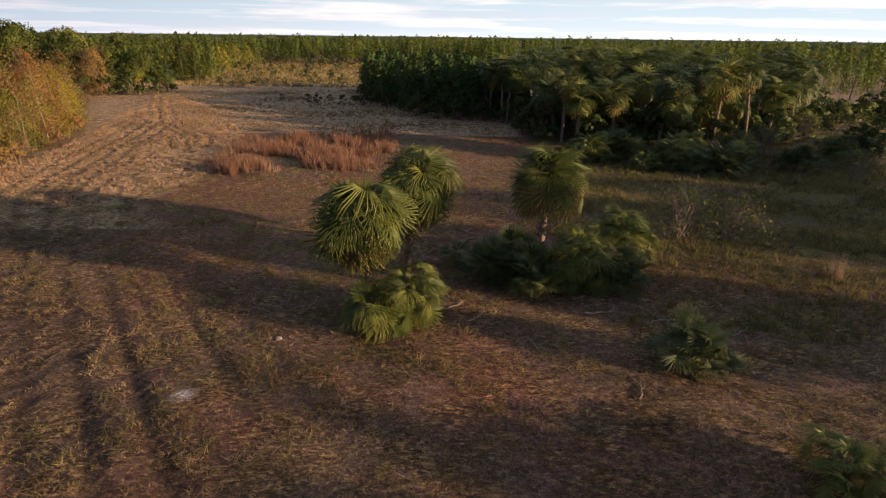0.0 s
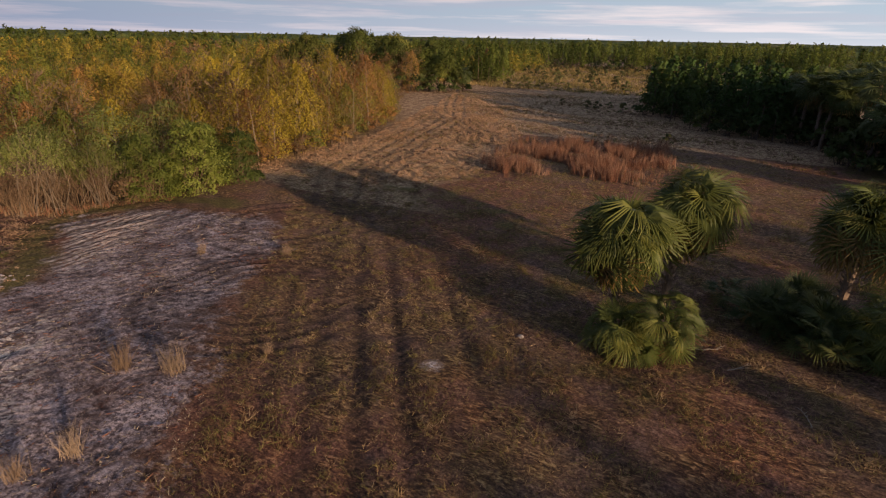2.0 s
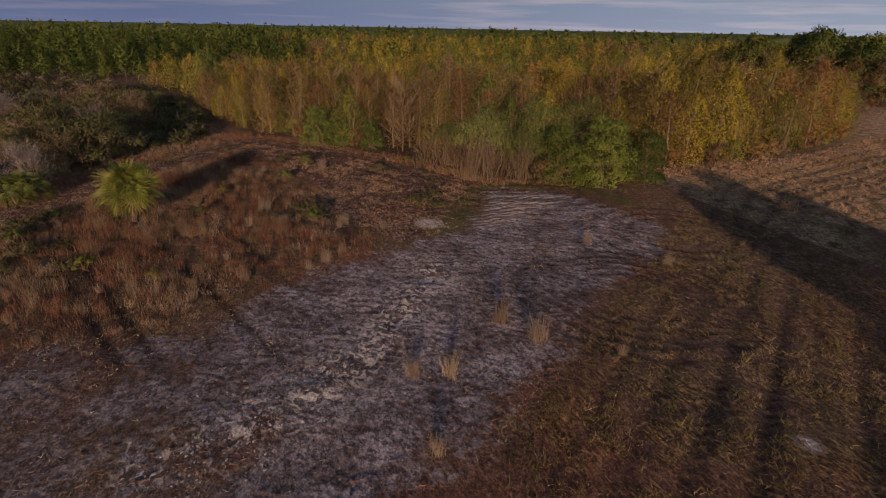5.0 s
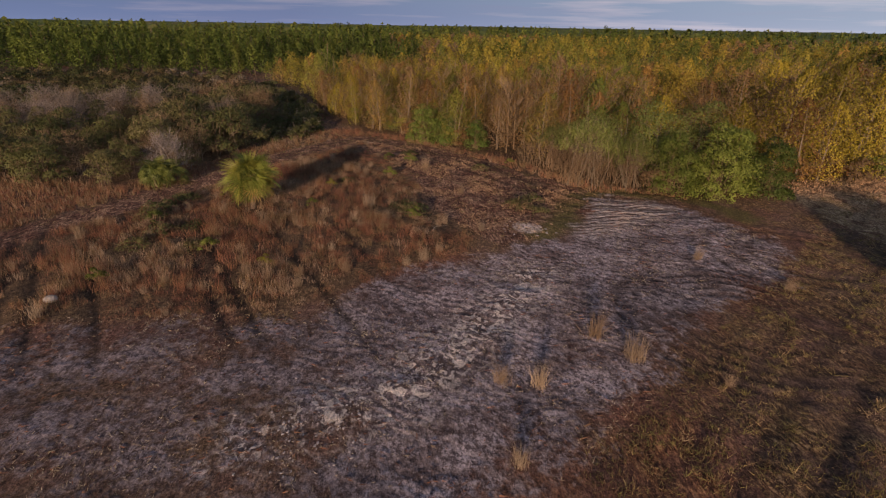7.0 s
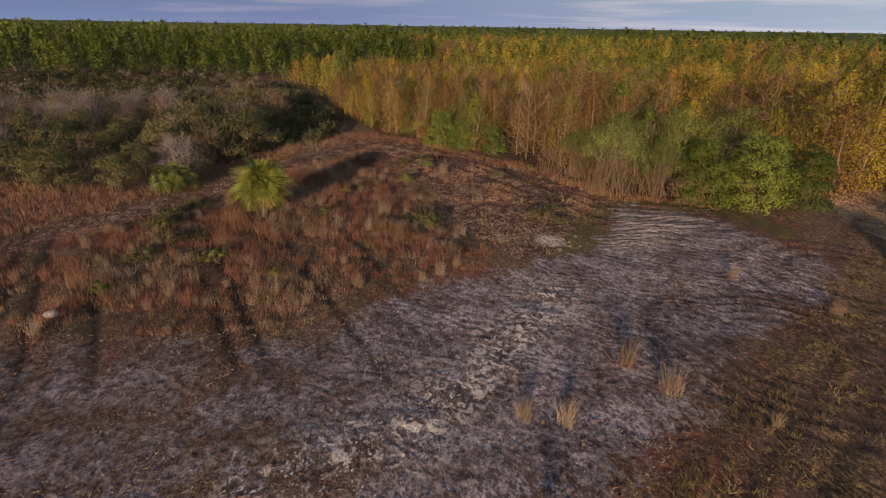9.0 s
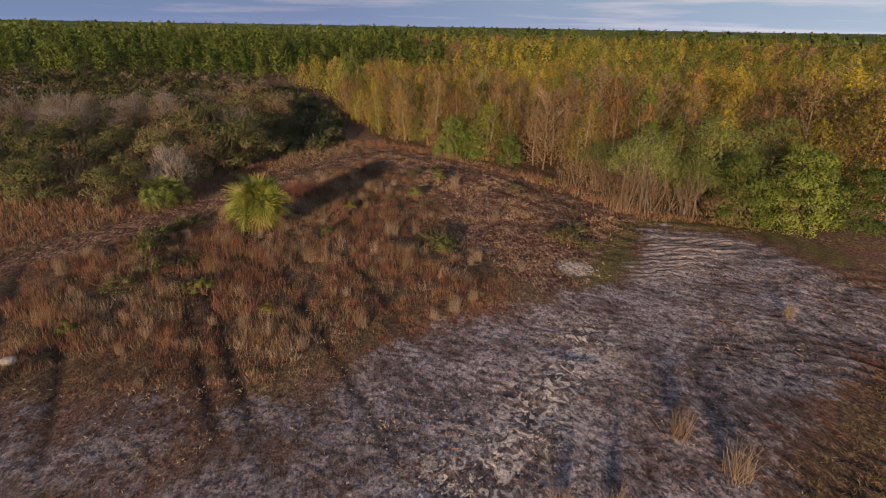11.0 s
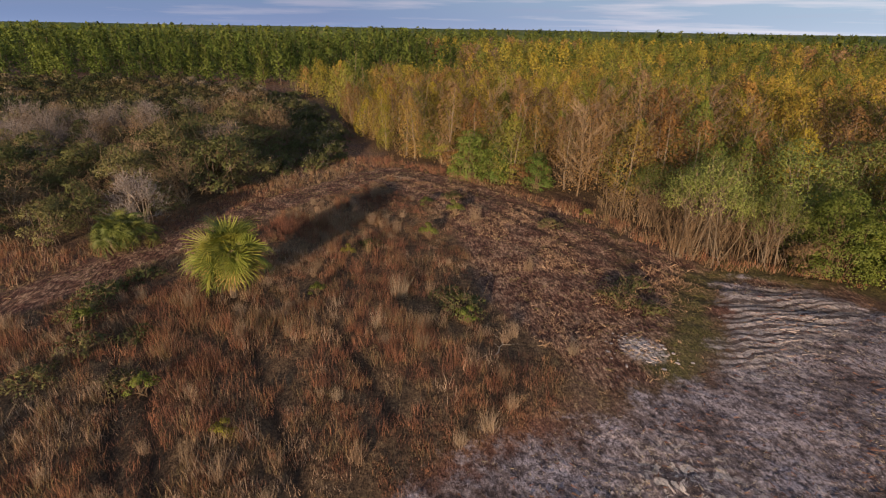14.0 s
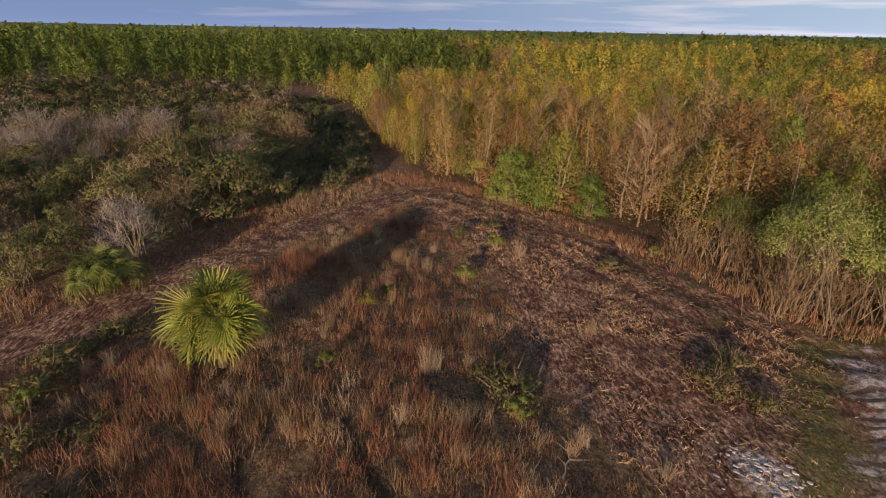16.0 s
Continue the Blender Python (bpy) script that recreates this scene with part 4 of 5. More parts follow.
    mask = sharp(calc(nt, "ADD", layer("sand"), calc(nt, "MULTIPLY", calc(nt, "SUBTRACT", calc(nt, "ADD", calc(nt, "MULTIPLY", mid, 0.6), calc(nt, "MULTIPLY", small, 0.4)), 0.5), 2.4)), 0.32, 0.72)
    col = mixc(nt, mask, field, sand_c)
    litter = ramp(nt, small, [(0.3, (0.04, 0.03, 0.02)), (0.7, (0.12, 0.08, 0.04))])
    col = mixc(nt, layer("litter"), col, litter)
    # near-black colour along the field's wheel ruts and the meadow's stripes
    col = mixc(nt, calc(nt, "MULTIPLY", layer("rut_stripe"), sharp(small, 0.15, 0.5)), col, (0.030, 0.021, 0.017))
    col = mixc(nt, calc(nt, "MULTIPLY", sharp(layer("pale"), 0.3, 0.7), sharp(grit, 0.42, 0.58)), col, (0.60, 0.54, 0.54))
    # crumbs, stalks and grit, a few centimetres across
    hp = node(nt, "ShaderNodeMapping", Vector=tc)
    hp.inputs["Rotation"].default_value = (0, 0, 0.94)
    hp.inputs["Scale"].default_value = (4.0, 11.0, 1)
    grain = calc(nt, "ADD", calc(nt, "MULTIPLY", noisy(13.0, 3, 0.7), 0.55), calc(nt, "MULTIPLY", noisy(1.5, 3, 0.7, hp.outputs[0], 0.5), 0.45))
    col = mixc(nt, 1.0, col, ramp(nt, grain, [(0.36, (0.5, 0.48, 0.47)), (0.5, (0.98, 0.98, 0.98)), (0.64, (1.6, 1.56, 1.5))]), "MULTIPLY")
    rel = calc(nt, "ADD", calc(nt, "ADD", calc(nt, "MULTIPLY", small, 0.6), calc(nt, "MULTIPLY", calc(nt, "MULTIPLY", ripple, mask), 0.3)), calc(nt, "ADD", calc(nt, "MULTIPLY", st, 0.6), calc(nt, "MULTIPLY", fine, 0.35)))
    finish(nt, col, 0.95, (rel, 0.24, 1.0), 0.0, 0.15)
    return m


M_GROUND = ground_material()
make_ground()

# ---- far woods, all round the view ----
rng = np.random.default_rng(11)


def polar(n, r0, r1, a0, a1, rng, power=1.0):
    r = r0 + (r1 - r0) * rng.uniform(0, 1, n) ** power
    a = np.radians(rng.uniform(a0, a1, n))
    return np.stack([r * np.cos(a), r * np.sin(a)], 1)


PINES = [pine(s, 8.6, 180, 0.62, 3) for s in range(6)]
PINES_FAR = [pine(20 + s, 8.6, 72, 0.95, 3) for s in range(4)]
P = np.concatenate([
    polar(560, 235, 330, 84, 120, rng), polar(620, 140, 330, 28, 72, rng, 0.8), polar(350, 150, 320, 112, 124, rng),
    np.column_stack([-132 - 130 * rng.uniform(0, 1, 900) ** 1.3, rng.uniform(-170, 16, 900)]),
    polar(240, 190, 330, 70, 86, rng),
])
P = P[~inside(P, WOOD) & ~inside(P, SCRUB)]
close = np.hypot(P[:, 0] + 19, P[:, 1]) < 178
PINES_EDGE = [pine(10 + s, 8.6, 468, 0.4, 3) for s in range(6)]
scatter("pine_wood", PINES_EDGE, P[close], np.clip(0.45 + 0.3 * wave(P[close], 9.0, 2.0) + rng.normal(0, 0.2, close.sum()), 0, 1), [M_BARKDARK, M_PINE], "dense green plantation of young pine trees", "pine wood", rng, (0.6, 1.22), 0.9)
scatter("pine_forest", PINES, P[~close], np.clip(0.5 + 0.3 * wave(P[~close], 14.0, 2.0) + rng.normal(0, 0.2, (~close).sum()), 0, 1), [M_BARKDARK, M_PINE], "green pine forest behind the open fields", "pine wood", rng, (0.7, 1.2))
P = np.concatenate([polar(1900, 300, 800, 24, 236, rng, 0.75), polar(800, 220, 520, 124, 236, rng)])
P = P[~inside(P, WOOD) & ~inside(P, SCRUB)]
scatter("far_pine_wood", PINES_FAR, P, rng.uniform(0.1, 1, len(P)) ** 0.7, [M_BARKDARK, M_PINE], "far green forest reaching to the skyline", "forest", rng, (0.65, 1.4))


MIXED = [slender_tree(170 + s, 7.2, 230, 3, 0.36, 0.42, detail=False) for s in range(4)]
P = np.concatenate([np.column_stack([rng.uniform(-300, -125, 1000), rng.uniform(14, 220, 1000)]), np.column_stack([rng.uniform(-160, -70, 260), rng.uniform(140, 220, 260)])])
P = P[~inside(P, WOOD) & ~inside(P, SCRUB)]
scatter("mixed_forest", MIXED, P, np.clip(rng.normal(0.2, 0.16, len(P)) + (wave(P, 30.0, 3.0) > 0.45) * 0.75, 0, 1), [M_BARKDARK, M_WOODFAR], "far mixed forest of green and grey-brown trees", "forest", rng, (0.7, 1.2))


def canopy():
    """The roof of the most distant forest, a lumpy sheet over the plain."""
    rs = 520 * 1.0165 ** np.arange(114)
    az = np.radians(np.linspace(18, 242, 500))
    rr, aa = np.meshgrid(rs, az)
    P = np.stack([(rr * np.cos(aa)).ravel(), (rr * np.sin(aa)).ravel()], 1)
    rg = np.random.default_rng(5)
    z = 6.2 + 1.1 * wave(P, 60.0, 1.0) + 0.9 * wave(P, 14.0, 2.0) + rg.normal(0, 0.7, len(P)) + 2.0 * np.clip(wave(P, 300.0, 3.0), 0, 1)
    z = np.where(rr.ravel() < 560, np.minimum(z, 3.0), z)
    z = np.where(rr.ravel() < 524, -0.5, z)
    n = len(rs)
    i = (np.arange(len(az) - 1)[:, None] * n + np.arange(n - 1)[None, :]).ravel()
    F = np.stack([i, i + n, i + n + 1, i + 1], 1)
    tint = np.clip(0.4 + 0.4 * wave(P, 120.0, 4.0) + rg.normal(0, 0.2, len(P)), 0, 1)
    m, nt = material("forest_roof")
    a = nt.nodes.new("ShaderNodeAttribute")
    a.attribute_name = "tint"
    col = ramp(nt, a.outputs["Fac"], [(0.0, (0.05, 0.075, 0.022)), (0.5, (0.08, 0.10, 0.03)), (0.78, (0.09, 0.09, 0.032)), (1.0, (0.22, 0.17, 0.09))])
    finish(nt, col, 0.95, None, 0, 0.1)
    tagged(new("distant_forest", build("distant_forest", np.column_stack([P, z]), F, m, None, tint)), "distant green forest roof along the skyline", "forest", kind="stuff")


canopy()

# ---- the autumn wood ----
rng = np.random.default_rng(21)
WOOD_GROUP = "trees of the autumn wood"
gold = [Kind("slender_tree", "slender tree with golden yellow autumn leaves and pale stem", "tree", WOOD_GROUP, *slender_tree(100 + s, 7.0, 2600, 300, 0.33, 0.125), (M_BARK, M_TWIGBROWN, M_GOLD)) for s in range(3)]
rust = [Kind("slender_tree", "slender tree with thin rust-brown autumn leaves", "tree", WOOD_GROUP, *slender_tree(110 + s, 6.8, 2300, 420, 0.34, 0.12), (M_BARK, M_TWIGBROWN, M_RUST)) for s in range(3)]
olive = [Kind("slender_tree", "upright tree with olive-green and yellow leaves", "tree", WOOD_GROUP, *slender_tree(120 + s, 6.4, 2500, 300, 0.33, 0.12, 2), (M_BARK, M_TWIGBROWN, M_OLIVE)) for s in range(2)]
bare = [Kind("slender_tree", "nearly leafless slender tree with grey-brown twigs", "tree", WOOD_GROUP, *slender_tree(130 + s, 6.8, 500, 1500, 0.24, 0.12), (M_TWIGBROWN, M_TWIGBROWN, M_RUST)) for s in range(2)]
P = spaced(WOOD, 3.15, rng)
P = P[(np.hypot((P[:, 0] + 98) / 1.5, P[:, 1] - 93) > 10) & (np.hypot(P[:, 0] + 64, P[:, 1] - 64) > 7.5)]
dist = np.minimum(np.hypot(P[:, 0] + 19, P[:, 1]), np.hypot(P[:, 0], P[:, 1]))
order = np.argsort(near_line(P, [(-70, -2.5), (-61.5, 5.6), (-54, 11.6), (-47.5, 16.2), (-41.6, 19), (-37.2, 25.2), (-38.6, 42), (-43.5, 66)]))
near_trees, rest = P[order[:180]], P[order[180:]]
mixture = wave(near_trees, 11.0, 2.0) * 0.8 + rng.normal(0, 0.6, len(near_trees)) + 0.35 * (near_trees[:, 1] > 36)
lift = (1.0 + 0.2 * wave(near_trees, 5.0, 6.0)) * (1 + 0.42 * (near_trees[:, 1] > 34) * (near_trees[:, 0] > -52) * np.clip((70 - near_trees[:, 1]) / 12, 0, 1))
clear = np.min([np.hypot(near_trees[:, 0] - bx, near_trees[:, 1] - by) for bx, by in ((-36.6, 27.2), (-36.2, 30.4), (-38, 24.2), (-41.0, 18.4), (-42, 24.4), (-43.4, 29.5))], 0) > 3.0
near_trees, mixture, lift = near_trees[clear], mixture[clear], lift[clear]
rim = near_line(near_trees, WOOD)
for (x, y), v, hgt, e in zip(near_trees, mixture, lift, rim):
    pool = gold if v > 0.5 else rust if v > -0.12 else olive if v > -0.42 else rust if v > -0.95 else bare
    pool[rng.integers(len(pool))].set(x, y, rng.uniform(0, 360), min(1.28, rng.uniform(0.7, 1.12) * hgt) * (0.78 if e < 1.6 else 1), rng.uniform(0.9, 1.08))
MIDTREE = [slender_tree(140 + s, 7.0, 1400, 60, 0.34, 0.165, detail=False) for s in range(5)]
FARTREE = [slender_tree(150 + s, 7.0, 560, 8, 0.36, 0.245, detail=False) for s in range(4)]
d = np.hypot(rest[:, 0] + 19, rest[:, 1])
keep = rng.uniform(0, 1, len(rest)) < np.clip(1.25 - d / 230, 0.35, 1)
rest, d = rest[keep], d[keep]
tint = np.clip(0.4 + 0.24 * wave(rest, 13.0, 2.0) + rng.normal(0, 0.24, len(rest)) - 0.32 * np.clip((d - 80) / 45, 0, 1), 0, 1)
mid = d < 78
scatter("autumn_wood", MIDTREE, rest[mid], tint[mid], [M_TWIGBROWN, M_WOODFAR], "dense wood of gold, rust and olive autumn trees", "wood", rng, (0.55, 1.08))
scatter("far_autumn_wood", FARTREE, rest[~mid], tint[~mid], [M_TWIGBROWN, M_WOODFAR], "far part of a wood in autumn colours", "wood", rng, (0.48, 0.88))

# ---- bushes along the wood's edge ----
BUSH = Kind("willow_bush", "dense round bush with bright green leaves", "bush", "bushes along the wood", *round_bush(201, 2.6, 6.0, 10500, 240, 0.13, 10, 46), (M_TWIGBROWN, M_TWIGBROWN, M_WILLOW))
for x, y, s, t in ((-36.6, 27.2, 1.08, 1.0), (-37.8, 24.0, 0.84, 1.02), (-35.9, 30.6, 0.82, 0.98), (-38.2, 29.2, 0.8, 1.1)):
    BUSH.set(x, y, rng.uniform(0, 360), s, t)
BUSH2 = Kind("sallow_bush", "tall dome-shaped bush with grey-green leaves", "bush", "sallows behind the edge", *round_bush(202, 3.1, 7.0, 7000, 520, 0.13, 14, 38), (M_BARK, M_TWIGBROWN, M_SALLOW))
for x, y, s in ((-42.0, 24.4, 1.12), (-43.6, 29.5, 1.0), (-46.5, 21.6, 0.7)):
    BUSH2.set(x, y, rng.uniform(0, 360), s)
STEMMY = Kind("leggy_bush", "leggy bush with pale leaning stems and grey-green top", "bush", "leggy bushes at the wood's edge", *leggy_bush(205, 2.4, 6.0, 34, 6800, 0.11), (M_STEM, M_TWIGBROWN, M_SALLOW))
for x, y, s in ((-41.0, 18.2, 1.0), (-43.6, 19.8, 0.86), (-39.6, 21.2, 0.74), (-47.0, 17.8, 0.7)):
    STEMMY.set(x, y, rng.uniform(0, 360), s)
BUSH3 = Kind("leafy_bush", "rounded yellow-green bush at the wood's edge", "bush", "leafy bushes at the wood's edge", *round_bush(203, 2.0, 4.2, 5200, 260, 0.12, 12, 26), (M_TWIGBROWN, M_TWIGBROWN, M_GREEN))
for x, y, s in ((-58.4, 7.2, 1.0), (-57.2, 9.2, 0.8), (-54.6, 12.0, 0.72), (-61.5, 8.6, 0.9), (-66.5, 4.5, 0.7)):
    BUSH3.set(x, y, rng.uniform(0, 360), s)
EDGEBUSH = [Kind("edge_bush", "low olive-brown bush at the wood's edge", "bush", "low bushes at the wood's edge", *round_bush(220 + s, 1.3, 2.2, 900, 320, 0.14, 8, 12), (M_TWIGBROWN, M_TWIGBROWN, (M_OLIVE, M_RUST)[s])) for s in range(2)]
for x, y in ((-63.5, 5.2), (-66.5, 3.6), (-60.6, 6.6), (-57.2, 8.8), (-55, 10.6), (-69.5, 2), (-38.6, 35.5), (-38.9, 39), (-39.2, 43.5), (-39.4, 47.5), (-40.6, 52), (-41.6, 56.5), (-43, 61), (-44.2, 66), (-47, 71), (-51, 77), (-73, 0), (-78, -1), (-57, 88), (-62, 98), (-38.2, 41), (-40, 50), (-62, 5.8), (-37.4, 22)):
    EDGEBUSH[rng.integers(2)].set(x, y, rng.uniform(0, 360), rng.uniform(0.75, 1.2))
THICK = [Kind("bare_thicket", "thicket of arching bare brown stems", "shrub", "bare thickets at the wood's edge", *thicket(210 + s, 1.7, 2.7, 52, 420), (M_TWIGBROWN, M_TWIGBROWN, M_DRYLEAF)) for s in range(3)]
for x, y in ((-41.8, 17.4), (-43.6, 18.1), (-45.5, 17.2), (-47.5, 15.6), (-40.2, 19.4), (-39.6, 21.4), (-44.2, 20.2), (-41.8, 22.0), (-40.4, 16.6)):
    THICK[rng.integers(3)].set(x, y, rng.uniform(0, 360), rng.uniform(0.8, 1.1))

# ---- scrub beyond the meadow ----
rng = np.random.default_rng(31)
SG = "scrub bushes beyond the meadow"
grey = [Kind("leafless_shrub", "grey leafless shrub with a dense dome of twigs", "shrub", SG, *round_bush(300 + s, 2.2, 3.4, 160, 2000, 0.1, 10, 18, out=0.6, twig_len=0.75), (M_BARK, M_TWIG, M_DRYLEAF)) for s in range(2)]
brown = [Kind("dry_shrub", "brown half-leafless shrub with fine twigs", "shrub", SG, *round_bush(310 + s, 1.9, 2.9, 900, 1500, 0.1, 10, 16, out=0.45, twig_len=0.6), (M_BARK, M_TWIGBROWN, M_DRYLEAF)) for s in range(2)]
dull = [Kind("evergreen_shrub", "rounded dull olive-green scrub bush", "shrub", SG, *round_bush(320 + s, 1.8, 2.7, 2400, 260, 0.11, 10, 15), (M_BARKDARK, M_TWIGBROWN, M_SCRUB)) for s in range(3)]
P = spaced(SCRUB, 2.6, rng)
order = np.argsort(np.hypot(P[:, 0] + 30, P[:, 1] + 5))
near_scrub, rest = P[order[:190]], P[order[190:]]
for x, y in near_scrub:
    v = 0.6 * float(wave(np.array([(x, y)]), 9.0, 7.0)[0]) + rng.normal(0, 0.5)
    pool = grey if v > 0.48 else brown if v > 0.18 else dull
    pool[rng.integers(len(pool))].set(x, y, rng.uniform(0, 360), rng.uniform(0.75, 1.4) * (1.25 if y > -18 and x < -50 else 0.75 if near_line(np.array([(x, y)]), SCRUB)[0] < 1.6 else 1.0))
FARSCRUB = [round_bush(330 + s, 1.9, 2.7, 420, 40, 0.25, 5, 11) for s in range(4)]
scatter("far_scrub", FARSCRUB, rest, np.clip(0.4 + 0.4 * wave(rest, 9.0, 7.0) + rng.normal(0, 0.2, len(rest)), 0, 1), [M_TWIGBROWN, M_SCRUBFAR], "low scrub of olive, brown and grey bushes", "scrub", rng, (0.6, 1.2))

# ---- palms in the field ----
cabbage_palm(-3.3, 21.5, 4.35, (-0.1, 0.0), 124, 14, 1.42, 1, lower=-82, deadfrom=-84, label="cabbage palm with a full green head and hanging dead leaves")
cabbage_palm(-1.6, 23.4, 5.2, (0.4, 0.6), 100, 14, 1.3, 2, lower=-62, deadfrom=-84, label="taller cabbage palm with a round green head")
cabbage_palm(5.0, 25.3, 5.0, (0.2, 0.2), 84, 34, 1.26, 3, lower=-16, deadfrom=-46, label="single cabbage palm with an orange-brown skirt of dead leaves")
cabbage_palm(-2.6, 19.6, 0.9, (0.0, 0.0), 44, 7, 0.98, 4, lower=-35, label="short young cabbage palm at the foot of taller ones")
cabbage_palm(-1.5, 20.2, 1.4, (0.3, 0.1), 38, 5, 0.95, 5, lower=-40, label="short young cabbage palm leaning from the others")
for x, y, r, h, n, s, mesh in ((2.6, 24.6, 1.6, 2.2, 65, 11, MESH_DARK), (4.4, 23.6, 1.8, 2.2, 78, 12, MESH_DARK), (6.5, 24.2, 1.9, 2.7, 78, 13, MESH_LEAF), (8.7, 24.0, 1.6, 1.9, 65, 14, MESH_DARK), (10.0, 28.0, 1.8, 2.7, 78, 15, MESH_LEAF), (4.0, 26.8, 1.5, 2.0, 52, 16, MESH_DARK), (7.4, 26.2, 1.6, 2.4, 65, 17, MESH_LEAF), (0.9, 26.4, 0.8, 1.6, 16, 18, MESH_DARK)):
    palmetto(x, y, r, h, n, s, mesh, "dark green palmetto clump round a palm's foot", dead=2)
palmetto(9.3, 16.9, 1.3, 1.9, 65, 21, MESH_DARK, "single low palmetto clump on the mown field", dead=0)
palmetto(11.2, 11.2, 1.5, 1.7, 52, 22, MESH_LEAF, "low palmetto clump with fresh green fans", dead=1)
cabbage_palm(-37.0, -7.3, 2.4, (0.0, 0.1), 72, 12, 1.06, 23, meshes=MESH_YELLOW, lower=-40, deadfrom=-60, name="young_cabbage_palm", label="stocky young cabbage palm with yellow-green leaves in tall grass")
palmetto(-43.6, -15.2, 1.7, 2.5, 65, 24, MESH_LEAF, "green palmetto clump at the scrub's edge", dead=2)

# ---- palm grove ----
rng = np.random.default_rng(41)


def grove_head(seed, n=38):
    rg = np.random.default_rng(seed)
    pieces, dead = [], []
    leaf = [fan_leaf(60 + s, 0.55 + 0.15 * s, 1.0, 11, 0.6, 0.3, 0.2 + 0.2 * s, 0.38) for s in range(3)]
    for i in range(n):
        u = (i + 0.5) / n
        el = 84 - 150 * u ** 0.85 + rg.normal(0, 7)
        m = pose(0, 0, -0.3 * u, 0, 0, i * 137.5 + rg.normal(0, 9)) @ pose(0.1, 0, 0, rg.normal(0, 20), -el, 0) @ Matrix.Scale(rg.uniform(0.9, 1.2), 4)
        v, f = leaf[rg.integers(3)]
        M = np.array(m)
        (dead if u > 0.9 else pieces).append((v @ M[:3, :3].T + M[:3, 3], f))
    return join(pieces), join(dead)


HEADS = []
for s in range(4):
    live, dead = grove_head(70 + s)
    HEADS.append((build("palm_head", *live, (M_FROND, M_FROND, M_FRONDDARK, M_FRONDDARK)[s]), build("palm_skirt", *dead, M_FRONDDEAD)))
TRUNKS = []
for s in range(4):
    tr, top = palm_trunk(7.0, 0.17, (0.5 * s - 0.7, 0.3 * s - 0.3), 80 + s, 7)
    TRUNKS.append((build("palm_trunk", *tr, M_PALMBARK), top))


def grove_palm(x, y, h, label="cabbage palm in a dense shady grove"):
    k = rng.integers(4)
    root = thing("cabbage_palm", x, y, label, "palm", "palms of the grove", rng.uniform(0, 360))
    s = (h - 1.2) / 7.0
    tm, top = TRUNKS[k]
    part("trunk", tm, root, "", Matrix.Diagonal((1, 1, s, 1)))
    live, dead = HEADS[rng.integers(4)]
    m = pose(top[0], top[1], top[2] * s, 0, 0, rng.uniform(0, 360)) @ Matrix.Scale(rng.uniform(1.2, 1.6), 4)
    part("crown", live, root, "", m)
    part("dead_leaves", dead, root, "hanging brown dead leaves", m)


GROVE = [(8.5, 70), (12, 63), (19, 58), (27, 60), (36, 61), (45, 66), (53, 76), (56, 96), (36, 112), (14, 104), (8, 88)]
for x, y in spaced(GROVE, 3.4, rng):
    grove_palm(x, y, rng.uniform(3.4, 9.8) if y < 74 else rng.uniform(6.6, 9.8))
grove_palm(19.5, 62.5, 6.6, "shorter sunlit cabbage palm before the grove")
UNDER = [Kind("understory_bush", "dark evergreen bush beneath the grove palms", "bush", "undergrowth of the grove", *round_bush(430 + s, 2.3, 3.6, 400, 30, 0.48, 8, 13), (M_BARKDARK, M_TWIG, M_UNDER)) for s in range(2)]
for x, y in [q for q in spaced(GROVE, 3.5, rng) if q[1] < 76 or q[0] < 13]:
    UNDER[rng.integers(2)].set(x, y, rng.uniform(0, 360), rng.uniform(0.85, 1.3))
for x, y in ((7, 80), (6.4, 86), (4.6, 93), (9, 76), (6, 99), (10, 82)):
    grove_palm(x, y, rng.uniform(6.5, 8.8))
for x, y in spaced([(40, 50), (56, 58), (74, 78), (84, 100), (62, 104), (57, 80), (47, 64)], 4.6, rng):
    UNDER[rng.integers(2)].set(x, y, rng.uniform(0, 360), rng.uniform(0.5, 1.1))
PINE_STAND = [(-14, 96), (-9, 88), (-2, 81), (6, 76), (8, 90), (10, 112), (-8, 128), (-17, 124)]
for x, y in spaced(PINE_STAND, 4.2, rng):
    UNDER[rng.integers(2)].set(x, y, rng.uniform(0, 360), rng.uniform(0.7, 1.0))
OAK = [Kind("oak_tree", "broad dark green evergreen oak", "tree", "oaks round the field", *broad_tree(400 + s, 9.5, 4.6, 5600, 0.32), (M_BARKDARK, M_TWIG, M_OAK)) for s in range(2)]
for x, y, s, t in ((24, 88, 1.0, 1.0), (40, 98, 0.95, 1), (-60, 112, 0.9, 1.0), (-66, 113, 1.0, 1.0), (-73, 110, 1.1, 1.06), (-78, 119, 1.25, 1.06), (-69, 122, 1.1, 1.05), (-86, 116, 1.35, 1.02), (-93, 122, 1.3, 1.0), (-95, 140, 1.1, 1.0), (-108, 148, 1.1, 1.05), (-80, 108, 1.1, 1.1), (-100, 112, 1.1, 1.1), (-122, 140, 1.1, 1.1)):
    OAK[rng.integers(2)].set(x, y, rng.uniform(0, 360), s, t)
